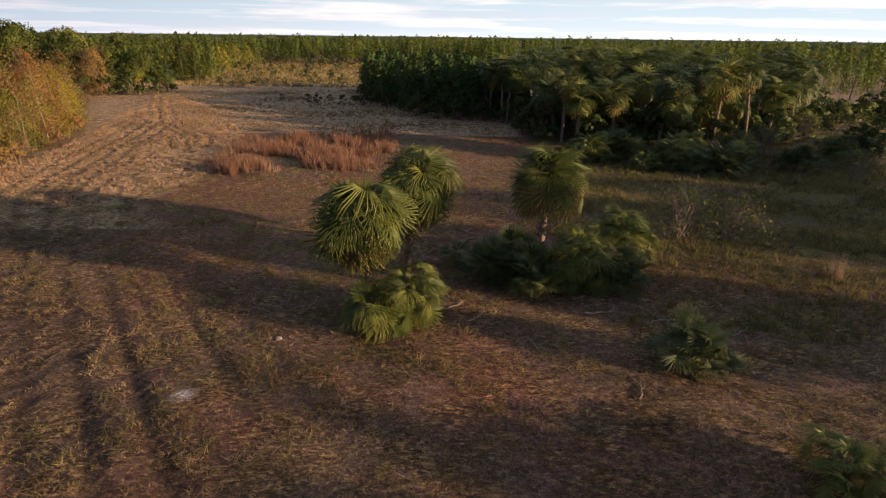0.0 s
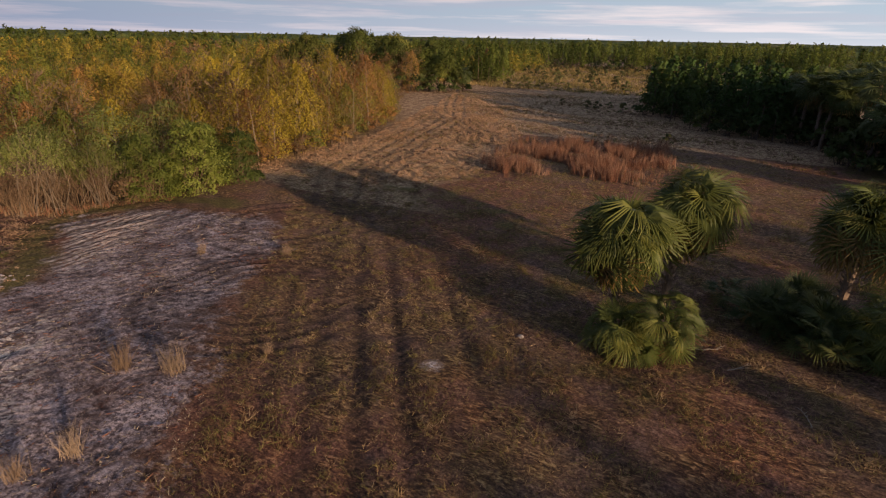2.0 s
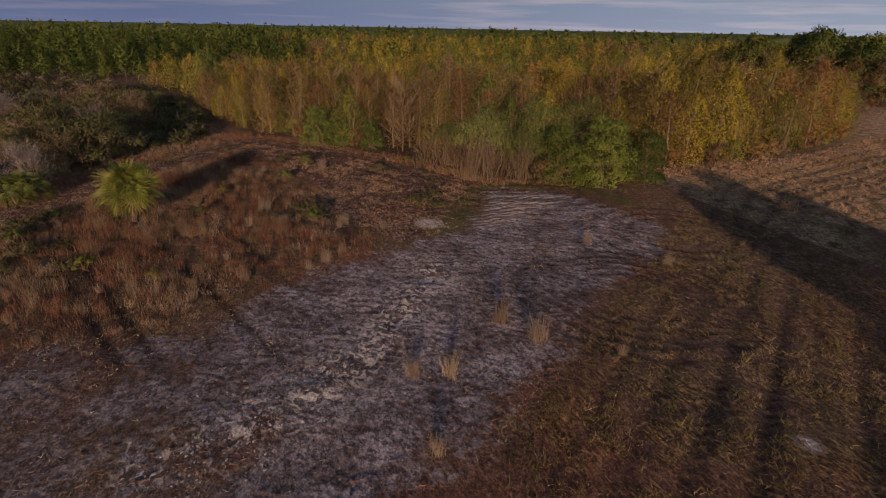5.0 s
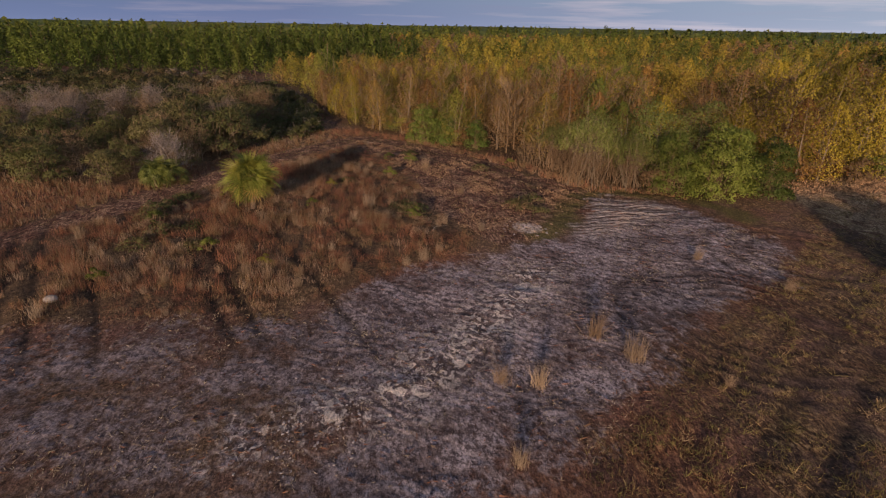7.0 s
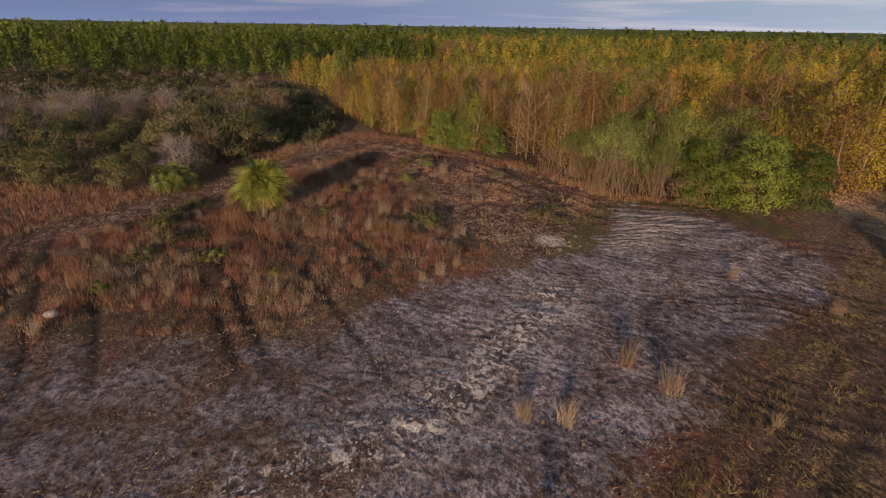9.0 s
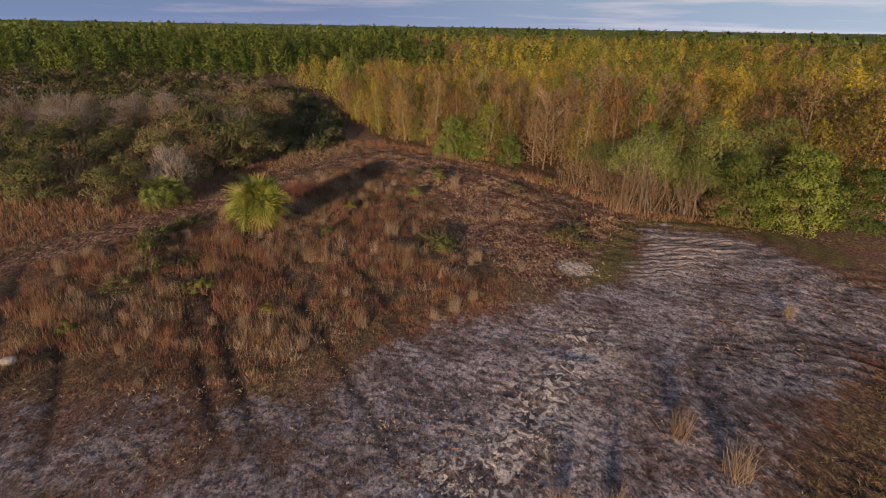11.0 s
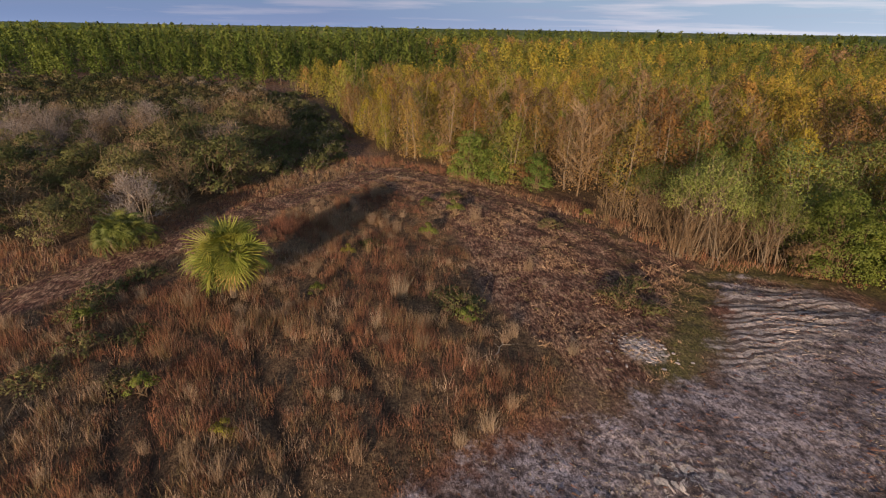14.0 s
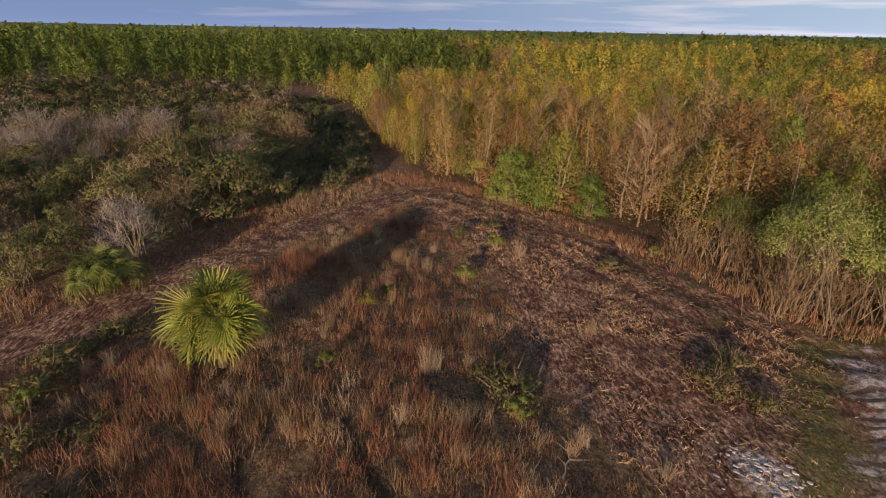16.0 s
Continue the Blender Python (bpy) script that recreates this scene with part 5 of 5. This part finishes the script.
# unseen trees and bushes, added east of the view to throw shade over the field
for x, y in ((46, -5.2), (49.5, -6.6), (53, -7.4), (44, -7.6)):
    grove_palm(x, y, 8.8, "tall cabbage palm added out of view to cast shade")
for x, y, h in ((43, 42, 12), (46, 44.5, 11.6), (48, 40.5, 12.2), (51, 43, 11.8), (43.5, 46, 11.4), (52, 38.5, 12.2), (55, 41, 12.0), (44, 7.3, 12.4), (47, 6.3, 12.9)):
    grove_palm(x, y, h, "very tall cabbage palm added out of view to shade the field")
# unseen bushes, added to shade the ground by the palmettos
for x, y, s in ((26, 15.2, 1.3), (27, 17, 1.1), (24, 12, 0.9)):
    UNDER[rng.integers(2)].set(x, y, rng.uniform(0, 360), s)
# unseen oaks, added as shade casters on the sun's side
for x, y, s in ((47, 7.4, 0.95), (57, 18, 1.1), (61, 25, 1.0), (65, 33, 1.12), (70, 41, 1.3)):
    OAK[rng.integers(2)].set(x, y, rng.uniform(0, 360), s)
for x, y, s in ((-65.5, 106.5, 1.25), (-68, 108, 1.2), (-71, 106, 1.15)):
    rust[rng.integers(len(rust))].set(x, y, rng.uniform(0, 360), s)
for x, y in ((-59.5, 109.5), (-57.5, 112.5), (-57.2, 116), (-62.5, 109)):
    grove_palm(x, y, rng.uniform(4.6, 6.2), "cabbage palm among oaks at the field's end")
for x, y in ((-57.5, 109.5), (-56.4, 113.6), (-60, 107.6), (-64, 107), (-68, 106.5)):
    UNDER[rng.integers(2)].set(x, y, rng.uniform(0, 360), rng.uniform(0.9, 1.2))
NEARPINE = [Kind("pine_tree", "dense young dark green pine", "tree", "pines beside the grove", *pine(420 + s, 8.0, 520, 0.5, 5), (M_BARKDARK, M_TWIG, M_PINE_THING)) for s in range(2)]
for x, y in spaced(PINE_STAND, 3.4, rng):
    NEARPINE[rng.integers(2)].set(x, y, rng.uniform(0, 360), rng.uniform(0.5, 1.12))
for x, y, r, h, n, s in ((14.4, 52.5, 2.2, 3.0, 91, 31), (17.5, 53.5, 2.3, 3.1, 91, 32), (21.5, 49.8, 2.4, 3.1, 104, 33), (25.0, 47.4, 2.5, 3.1, 104, 34), (23.5, 53, 2.4, 3.3, 78, 35), (33, 49.5, 2.2, 2.6, 65, 36), (38.5, 52.5, 2.4, 3.2, 78, 37), (29, 53.5, 2.2, 2.8, 65, 38), (18.6, 48.5, 1.4, 1.9, 52, 39), (42, 55, 2.3, 2.9, 65, 40), (27.6, 50, 1.8, 2.6, 52, 41)):
    palmetto(x, y, r, h, n, s, (MESH_DARK, MESH_LEAF)[s % 2], "large dark palmetto clump before the palm grove", dead=1)
VIBURNUM = Kind("leafless_bush", "wide twiggy bush with few yellow-green leaves", "bush", "bushes by the grove", *round_bush(440, 2.9, 3.4, 420, 1900, 0.16, 18, 26, out=0.6), (M_BARK, M_TWIG, M_OLIVE))
for x, y, s in ((14.4, 30.6, 1.0), (40.5, 62, 1.1), (45, 60, 1.0), (34, 57, 0.9), (17.4, 30.4, 0.85), (16.2, 33.6, 0.8), (36, 46, 0.8)):
    VIBURNUM.set(x, y, rng.uniform(0, 360), s)
# low bushes in the far field and on the savanna behind it
SMALL = [Kind("small_bush", "small dark evergreen bush in open grass", "bush", "scattered bushes of the open field", *round_bush(450 + s, 0.9, 1.5, 170, 30, 0.28, 5, 7), (M_BARKDARK, M_TWIGBROWN, M_SCRUB)) for s in range(2)]
for x, y, s in ((-23.9, 98.6, 1.0), (-22.2, 99, 1.3), (-17.3, 96.7, 1.2), (-7, 69, 0.9), (-20.5, 101, 0.8), (-30, 104, 0.7)):
    SMALL[rng.integers(2)].set(x, y, rng.uniform(0, 360), s)
SAV = [(-62, 130), (-15, 128), (-5, 180), (-14, 258), (-112, 262), (-100, 190)]
for x, y in spaced(SAV, 7.6, rng)[:230]:
    SMALL[rng.integers(2)].set(x, y, rng.uniform(0, 360), rng.uniform(0.7, 1.9))

# ---- grass ----
rng = np.random.default_rng(51)


def sow(poly, n):
    p = np.array(poly)
    g = rng.uniform(p.min(0), p.max(0), (n, 2))
    return g[inside(g, poly)]


C = sow(MEADOW, 9000)
rows, stripe = dark_lines(C)
C = C[(stripe < 0.6 + rng.normal(0, 0.2, len(C))) & (near_line(C, PATH_LINE) > 1.4) & (wave(C, 1.2, 6.6) + rng.normal(0, 0.3, len(C)) > -0.45)]
v = wave(C, 2.6, 2.5) + 0.6 * wave(C, 0.9, 3.3)
edge = np.clip(near_line(C, MEADOW + MEADOW[:1]) / 3, 0.35, 1)
tall = np.clip((0.56 + 0.42 * v + rng.normal(0, 0.22, len(C))) * edge * 0.86, 0.12, 1.2)
tone = np.clip(0.45 + 0.36 * wave(C, 2.6, 1.5) + rng.normal(0, 0.26, len(C)), 0, 1)
k = np.repeat(np.arange(len(C)), 5)
P = C[k] + rng.normal(0, 0.16, (len(k), 2))
grass("broomsedge", P, 9, tall[k] * rng.uniform(0.6, 1.15, len(k)), 0.017, np.clip(tone[k] + rng.normal(0, 0.08, len(k)), 0, 1), M_RUSTGRASS, "tall rust-brown broomsedge grass", "grass", rng, 0.26)
P = sow(CUT, 8000)
rows, stripe = dark_lines(P)
P = P[(wave(P, 1.5, 4.0) + rng.normal(0, 0.3, len(P)) > 0.15) & (rows < 0.4)]
grass("cut_grass", P, 6, np.clip(0.16 + 0.1 * wave(P, 2.0, 2.0), 0.05, 0.4), 0.034, np.clip(0.3 + rng.normal(0, 0.3, len(P)), 0, 1), M_STRAW, "cut brown grass and debris beside a path", "grass", rng, 0.9)
P = sow(FIELD_SHADE_GRASS, 3600)
P += rng.normal(0, 0.9, P.shape)
P = P[wave(P, 2.1, 8.0) + 0.5 * wave(P, 0.8, 2.0) + rng.normal(0, 0.15, len(P)) > 0.0]
grass("red_broomsedge", P, 11, np.clip(1.0 + 0.35 * wave(P, 1.8, 1.0) + rng.normal(0, 0.2, len(P)), 0.35, 1.7), 0.045, rng.uniform(0, 1, len(P)), M_REDGRASS, "stand of tall red broomsedge grass", "grass", rng, 0.16)
FIELD = [(-27, 27), (-12, 6), (0, 3), (16, 5), (34, 30), (16, 58), (-12, 64), (-38, 60), (-36, 36)]
C = sow(FIELD, 32000)
rows, stripe = dark_lines(C)
d = np.hypot(C[:, 0], C[:, 1])
v = wave(C, 1.1, 3.5) + 0.7 * wave(C, 4.5, 5.0)
C = C[(area(C, SAND, 1.5) < 0.4 + rng.uniform(0, 0.3, len(C))) & (rows < 0.4) & (v + rng.normal(0, 0.5, len(C)) > -0.4) & (rng.uniform(0, 1, len(C)) < np.clip(1.5 - d / 45, 0.3, 1))]
tall = np.clip(0.17 + 0.07 * wave(C, 1.1, 3.5) + rng.normal(0, 0.05, len(C)), 0.05, 0.42)
tone = np.clip(0.5 + 0.24 * wave(C, 3.0, 5.5) + rng.normal(0, 0.2, len(C)), 0, 1)
k = np.repeat(np.arange(len(C)), 4)
P = C[k] + rng.normal(0, 0.2, (len(k), 2))
grass("mown_grass", P, 6, tall[k] * rng.uniform(0.55, 1.2, len(k)), 0.02, np.clip(tone[k] + rng.normal(0, 0.1, len(k)), 0, 1), M_STUBBLE, "short mown brown and green grass stubble", "grass", rng, 0.7, 0.07)


def strewn(name, P, lengths, mat, tone, label, category, width=0.02):
    """Loose cut stalks lying on the ground."""
    n = len(P)
    az = rng.normal(0.94, 1.1, n)
    b = np.column_stack([P, height(P) + 0.02])
    t = b + np.column_stack([np.cos(az), np.sin(az), rng.uniform(0, 0.3, n)]) * rng.uniform(*lengths, (n, 1))
    V, F = spikes(b, t, width, rng)
    tagged(new(name, build(name, V, F, mat, None, np.repeat(np.clip(rng.normal(tone, 0.22, n), 0, 1), 3))), label, category, kind="stuff")


P = sow(FIELD, 100000)
strewn("cut_straw", P[(area(P, SAND, 1.5) < 0.5) & (wave(P, 2.0, 6.2) + rng.normal(0, 0.5, len(P)) > 0.0)], (0.08, 0.26), M_STUBBLE, 0.6, "pale cut straw strewn over the field", "straw")
LANE = [(-30, -26), (-41, -18), (-48, -12.5), (-55, -8), (-63, 1), (-58, 6.5), (-50, 11.5), (-43, 14.5), (-36.5, 18.5), (-34.5, 15), (-29, 8), (-43, 4.4), (-50, 3.4), (-57.5, -1), (-50, -7), (-43, -11), (-34, -20), (-27, -24)]
P = sow(LANE, 20000)
strewn("path_debris", P[wave(P, 1.1, 6.2) + rng.normal(0, 0.5, len(P)) > 0.0], (0.15, 0.4), M_STUBBLE, 0.6, "cut stalks and straw littering a mown path", "debris", 0.03)
P = sow(SAND, 16000)
strewn("sand_litter", P[wave(P, 1.3, 2.2) + rng.normal(0, 0.5, len(P)) > 0.1], (0.1, 0.3), M_RUSTGRASS, 0.1, "dark and pale plant litter on grey sand", "litter", 0.035)
P = sow(SAND, 12000)
P = P[wave(P, 2.2, 4.4) + rng.normal(0, 0.4, len(P)) > 0.1]
grass("sand_stubble", P, 4, 0.09, 0.03, rng.uniform(0, 1, len(P)), M_PALEGRASS, "sparse bleached stubble on grey sand", "grass", rng, 1.1)
EDGE = [(-40, -22), (-46, -15.5), (-56, -11.5), (-66, -6), (-66, 0), (-61, 5.2), (-53.5, 10.8), (-47, 15.4), (-40, 18.4), (-36.5, 24.5), (-35, 24), (-36, 17.5), (-44, 11), (-52, 6.5), (-57, 2), (-58, -3), (-47, -11), (-34, -22)]
P = np.concatenate([sow(EDGE, 16000), sow([(-33, -20), (-43.5, -18.5), (-47, -27), (-42, -42), (-24, -42), (-25, -28)], 7000)])
P = P[near_line(P, PATH_LINE) > 1.7]
grass("verge_grass", P, 8, np.clip(0.4 + 0.22 * wave(P, 3.0, 6.1) + rng.normal(0, 0.12, len(P)), 0.12, 1.0), 0.032, np.clip(0.45 + 0.25 * wave(P, 5.0, 6.5) + rng.normal(0, 0.22, len(P)), 0, 1), M_RUSTGRASS, "uncut brown grass along a mown path", "grass", rng, 0.3)
MARGIN = [(8, 20), (20, 18), (36, 40), (46, 58), (28, 56), (12, 60), (6, 40)]
P = sow(MARGIN, 15000)
P = P[wave(P, 2.2, 1.6) + rng.normal(0, 0.4, len(P)) > -0.2]
grass("margin_grass", P, 7, np.clip(0.35 + 0.2 * wave(P, 3.0, 2.6) + rng.normal(0, 0.08, len(P)), 0.1, 0.8), 0.045, np.clip(0.42 + 0.3 * wave(P, 4.0, 3.6) + rng.normal(0, 0.16, len(P)), 0, 1), M_MARGIN, "rough olive-green and brown grass near the grove", "grass", rng, 0.4)
FARFIELD = [(-38, 52), (-12, 64), (10, 60), (6, 72), (-12, 92), (-16, 124), (-58, 116), (-44, 76)]
P = sow(FARFIELD, 13000)
P = P[wave(P, 4.0, 6.6) + rng.normal(0, 0.4, len(P)) > -0.2]
grass("far_field_grass", P, 6, np.clip(0.26 + 0.15 * wave(P, 5.0, 7.7), 0.1, 0.6), 0.06, np.clip(0.3 + rng.normal(0, 0.12, len(P)), 0, 1), M_STUBBLE, "dry tussocks of a cut field", "grass", rng, 0.5)

P = sow(STRAWY, 22000)
rows, stripe = dark_lines(P)
P = P[(rows < 0.45) & (wave(P, 3.0, 2.9) + rng.normal(0, 0.5, len(P)) > -0.35)]
grass("straw_stubble", P, 6, np.clip(0.24 + 0.12 * wave(P, 4.0, 7.7), 0.08, 0.5), 0.055, np.clip(0.45 + 0.2 * wave(P, 2.4, 1.7) + rng.normal(0, 0.15, len(P)), 0, 1), M_STRAW, "pale standing straw of a mown headland", "grass", rng, 0.6)
P = sow(SAV, 9000)
grass("savanna_grass", P, 4, np.clip(0.6 + 0.3 * wave(P, 9.0, 7.7), 0.2, 1.1), 0.3, np.clip(0.55 + 0.3 * wave(P, 12.0, 1.7) + rng.normal(0, 0.15, len(P)), 0, 1), M_SAVANNA, "tawny and green savanna grass", "grass", rng, 0.6, 0.5)


def dry_tuft(seed, r, h, n):
    rg = np.random.default_rng(seed)
    b = np.column_stack([rg.normal(0, 0.16 * r, (n, 2)), np.zeros(n)])
    u = rg.normal(0, 1, (n, 2))
    t = b + np.column_stack([u * r * 0.26, h * rg.uniform(0.45, 1.05, n)])
    return spikes(b, t, 0.016, rg)


TUFT = [build("dry_grass_tuft", *dry_tuft(500 + s, 0.9, 1.15, 130), M_PALETUFT) for s in range(3)]
for x, y, s in ((-18.3, 9.1, 1.25), (-16.5, 9.9, 1.25), (-15.6, 5.8, 1.1), (-16, 4.5, 0.9), (-12, 4, 0.8), (-21.2, 20.6, 0.75), (-25.1, 18.1, 0.8), (20, 24.8, 1.3), (-36.4, 0.5, 1.3), (-31, 7.2, 0.7), (-14.6, 12.6, 0.6), (-47.4, 5.9, 1.1), (-33.5, -0.5, 0.8), (-39.2, 7.5, 0.9), (-32.4, 5.1, 0.8)):
    ob = new("dry_grass_tuft", TUFT[rng.integers(3)])
    ob.matrix_basis = at(x, y, rng.uniform(0, 360), s, 0.02)
    tagged(ob, "bleached dry grass tuft standing alone", "grass tuft", "dry grass tufts")

C = sow(MEADOW, 260)
C = C[(near_line(C, PATH_LINE) > 1.6) & (C[:, 1] > -20)]
for x, y in C[:80]:
    ob = new("dry_grass_tuft", TUFT[rng.integers(3)])
    ob.matrix_basis = at(x, y, rng.uniform(0, 360), rng.uniform(0.45, 0.95), 0.02)
    tagged(ob, "small pale dry tuft in rust-brown grass", "grass tuft", "pale tufts of the meadow")

# ---- undergrowth between scrub and wood; weeds; fallen wood ----
rng = np.random.default_rng(61)
DARKBUSH = [Kind("low_shrub", "low dark green shrub in the shade of the scrub", "shrub", "shrubs in the shaded gap", *round_bush(600 + s, 1.2, 1.3, 560, 60, 0.16, 6, 10), (M_BARKDARK, M_TWIG, M_SCRUB)) for s in range(2)]
for x, y in spaced([(-58, -8.4), (-64, -4), (-74, -4), (-88, -8), (-114, -16), (-118, -24), (-96, -16), (-68, -9.6), (-57, -10.4)], 1.7, rng)[:150]:
    DARKBUSH[rng.integers(2)].set(x, y, rng.uniform(0, 360), rng.uniform(0.7, 1.2))
WEED = Kind("weedy_bush", "small yellow-green weedy bush among dry grass", "bush", "weeds in the meadow", *round_bush(610, 0.6, 1.1, 900, 90, 0.075, 6, 9, twig_len=0.2), (M_TWIGBROWN, M_TWIGBROWN, M_OLIVE))
for x, y, s in ((-29.8, -8.6, 1.0), (-44.5, 2.5, 1.1), (-48.5, 4.6, 1.2), (-50.5, 2.8, 0.9), (-36.8, -3.4, 0.8), (-40, -9.6, 0.9), (-47.4, 13.6, 0.8), (-33.8, 3.4, 0.9), (-26.5, -13, 0.9), (-41.5, -2.2, 0.8), (-27.4, -5.2, 0.7), (-34.6, -12.8, 1.0)):
    WEED.set(x, y, rng.uniform(0, 360), s)


GREENWEED = Kind("green_weeds", "low patch of dark green weeds in dry grass", "weeds", "green weeds in the meadow", *round_bush(620, 0.9, 0.55, 520, 60, 0.1, 8, 14), (M_TWIGBROWN, M_TWIGBROWN, M_SCRUB))
for x, y, s in ((-52.6, 4.9, 1.2), (-45.4, 10.5, 1.0), (-35.3, 10.9, 1.2), (-36.6, 12.2, 1.1), (-34.8, 3.5, 1.3), (-36.0, 2.8, 1.1), (-35.4, -13.2, 1.3), (-37.4, -13.4, 1.4), (-32.7, -12.0, 1.2), (-33.6, -10.2, 1.0), (-39.5, -12.4, 1.2), (-42.9, -1.0, 0.9), (-30.4, -9.6, 1.0), (-34.2, 12.0, 0.9), (-30.6, -12.6, 1.1)):
    GREENWEED.set(x, y, rng.uniform(0, 360), s)


def fallen_branch(seed, length):
    rg = np.random.default_rng(seed)
    k = np.linspace(0, 1, 6)
    line = np.stack([length * (k - 0.5), 0.12 * length * np.sin(3 * k + seed) + rg.normal(0, 0.03, 6), 0.03 + 0.05 * rg.uniform(0, 1, 6)], 1)
    pieces = [tube(line, 0.03 * (1.1 - 0.8 * k), 5)]
    for i in (2, 3, 4):
        e = line[i] + (rg.uniform(0.1, 0.3) * length, rg.normal(0, 0.22) * length, rg.uniform(0, 0.12))
        pieces.append(tube([line[i], e], (0.016, 0.005), 4))
    return join(pieces)


STICK = [build("fallen_branch", *fallen_branch(700 + s, 1.5), M_STICK) for s in range(3)]
for x, y, yaw, s in ((7.2, 21.2, 10, 1.1), (9.6, 20.2, 170, 1.2), (1.6, 20.6, 60, 0.8), (0.6, 21.6, 35, 0.9), (3.6, 18.4, 120, 0.7), (12.6, 19.6, 20, 0.9), (6.8, 15.4, 75, 0.8), (-0.2, 22.4, 150, 1.0), (-58.2, 1.2, 40, 1.0), (-31.6, 4.4, 140, 0.9), (-40.6, 17.2, 70, 1.1), (-39.8, 18.4, 160, 1.2), (14.2, 21.6, 95, 0.8)):
    ob = new("fallen_branch", STICK[rng.integers(3)])
    ob.matrix_basis = at(x, y, yaw, s, 0.01)
    tagged(ob, "bleached fallen branch lying on the ground", "branch", "fallen branches")


def rough_stone(seed, r):
    bm = bmesh.new()
    bmesh.ops.create_icosphere(bm, subdivisions=2, radius=r)
    for v in bm.verts:
        v.co *= 1 + 0.28 * noise.noise(v.co * 3.1 + Vector((seed, 0, 0)))
        v.co.z *= 0.6
    me = bpy.data.meshes.new("stone")
    bm.to_mesh(me)
    bm.free()
    me.materials.append(M_CHALK)
    return me


for x, y, r, z in ((-6.4, 18.6, 0.13, 0.05), (-24.6, -14.2, 0.3, 0.1)):
    ob = new("stone", rough_stone(x, r))
    ob.matrix_basis = at(x, y, 40 * x, 1.0, -z + 0.03)
    tagged(ob, "pale weathered limestone lump on bare ground", "stone", "pale stones")


# ---- chalky crusts and clods in the washed-out sand ----
def crusts(lines, count, spread, size, turn, stretch_by):
    """Low irregular plates of pale crust, longer along the direction turn."""
    V, F, n = [], [], 0
    line = np.array(lines, float)
    for i in range(count):
        f = rng.uniform(0, len(line) - 1)
        p = line[int(f)] + (line[int(f) + 1] - line[int(f)]) * (f % 1) + rng.normal(0, spread, 2)
        r, a = rng.uniform(*size) ** 1.0, turn + rng.normal(0, 0.35)
        k = np.arange(8) * math.pi / 4
        rad = r * rng.uniform(0.6, 1.25, 8)
        u, v = rad * np.cos(k) * stretch_by, rad * np.sin(k)
        ring = np.stack([u * math.cos(a) - v * math.sin(a), u * math.sin(a) + v * math.cos(a)], 1)
        z = ground_at(*p)
        h = rng.uniform(0.2, 0.6) * r
        V += [np.column_stack([p + ring, np.full(8, z - 0.05)]), np.column_stack([p + ring * rng.uniform(0.55, 0.8, (8, 1)), z + h * rng.uniform(0.6, 1.1, 8)]), np.array([(p[0], p[1], z + h)])]
        for j in range(8):
            b = (j + 1) % 8
            F += [(n + j, n + b, n + 8 + b), (n + j, n + 8 + b, n + 8 + j), (n + 8 + j, n + 8 + b, n + 16)]
        n += 17
    return np.concatenate(V), np.array(F)


M_CRUST = barky("chalky_crust", (0.26, 0.22, 0.215), (0.48, 0.42, 0.41), scale=3.0, stretch=1.0)
M_CRUSTROSY = barky("rosy_crust", (0.20, 0.15, 0.135), (0.44, 0.36, 0.33), scale=3.0, stretch=1.0)
tagged(new("chalk_clods", build("chalk_clods", *crusts([(-23.6, 7.6), (-20.7, 4.2), (-17.7, 1.5), (-14.9, -0.8), (-13.6, -3.5)], 520, 1.1, (0.015, 0.055), -0.5, 1.6), M_CRUST)), "pale chalky clods in a washed-out hollow", "clods", kind="stuff")
tagged(new("chalk_ridges", build("chalk_ridges", *crusts([(-30.6, 15.8), (-32.4, 17.2), (-33.4, 19.6)], 140, 0.85, (0.02, 0.06), 1.5, 4.0), M_CRUSTROSY)), "pale chalky crests of disced furrows", "clods", kind="stuff")
tagged(new("pale_crust", build("pale_crust", *crusts([(-31.6, 9.6), (-30.6, 10.8)], 70, 0.5, (0.03, 0.1), 0.8, 1.6), M_CRUST)), "white crumbly crust on bare soil", "clods", kind="stuff")
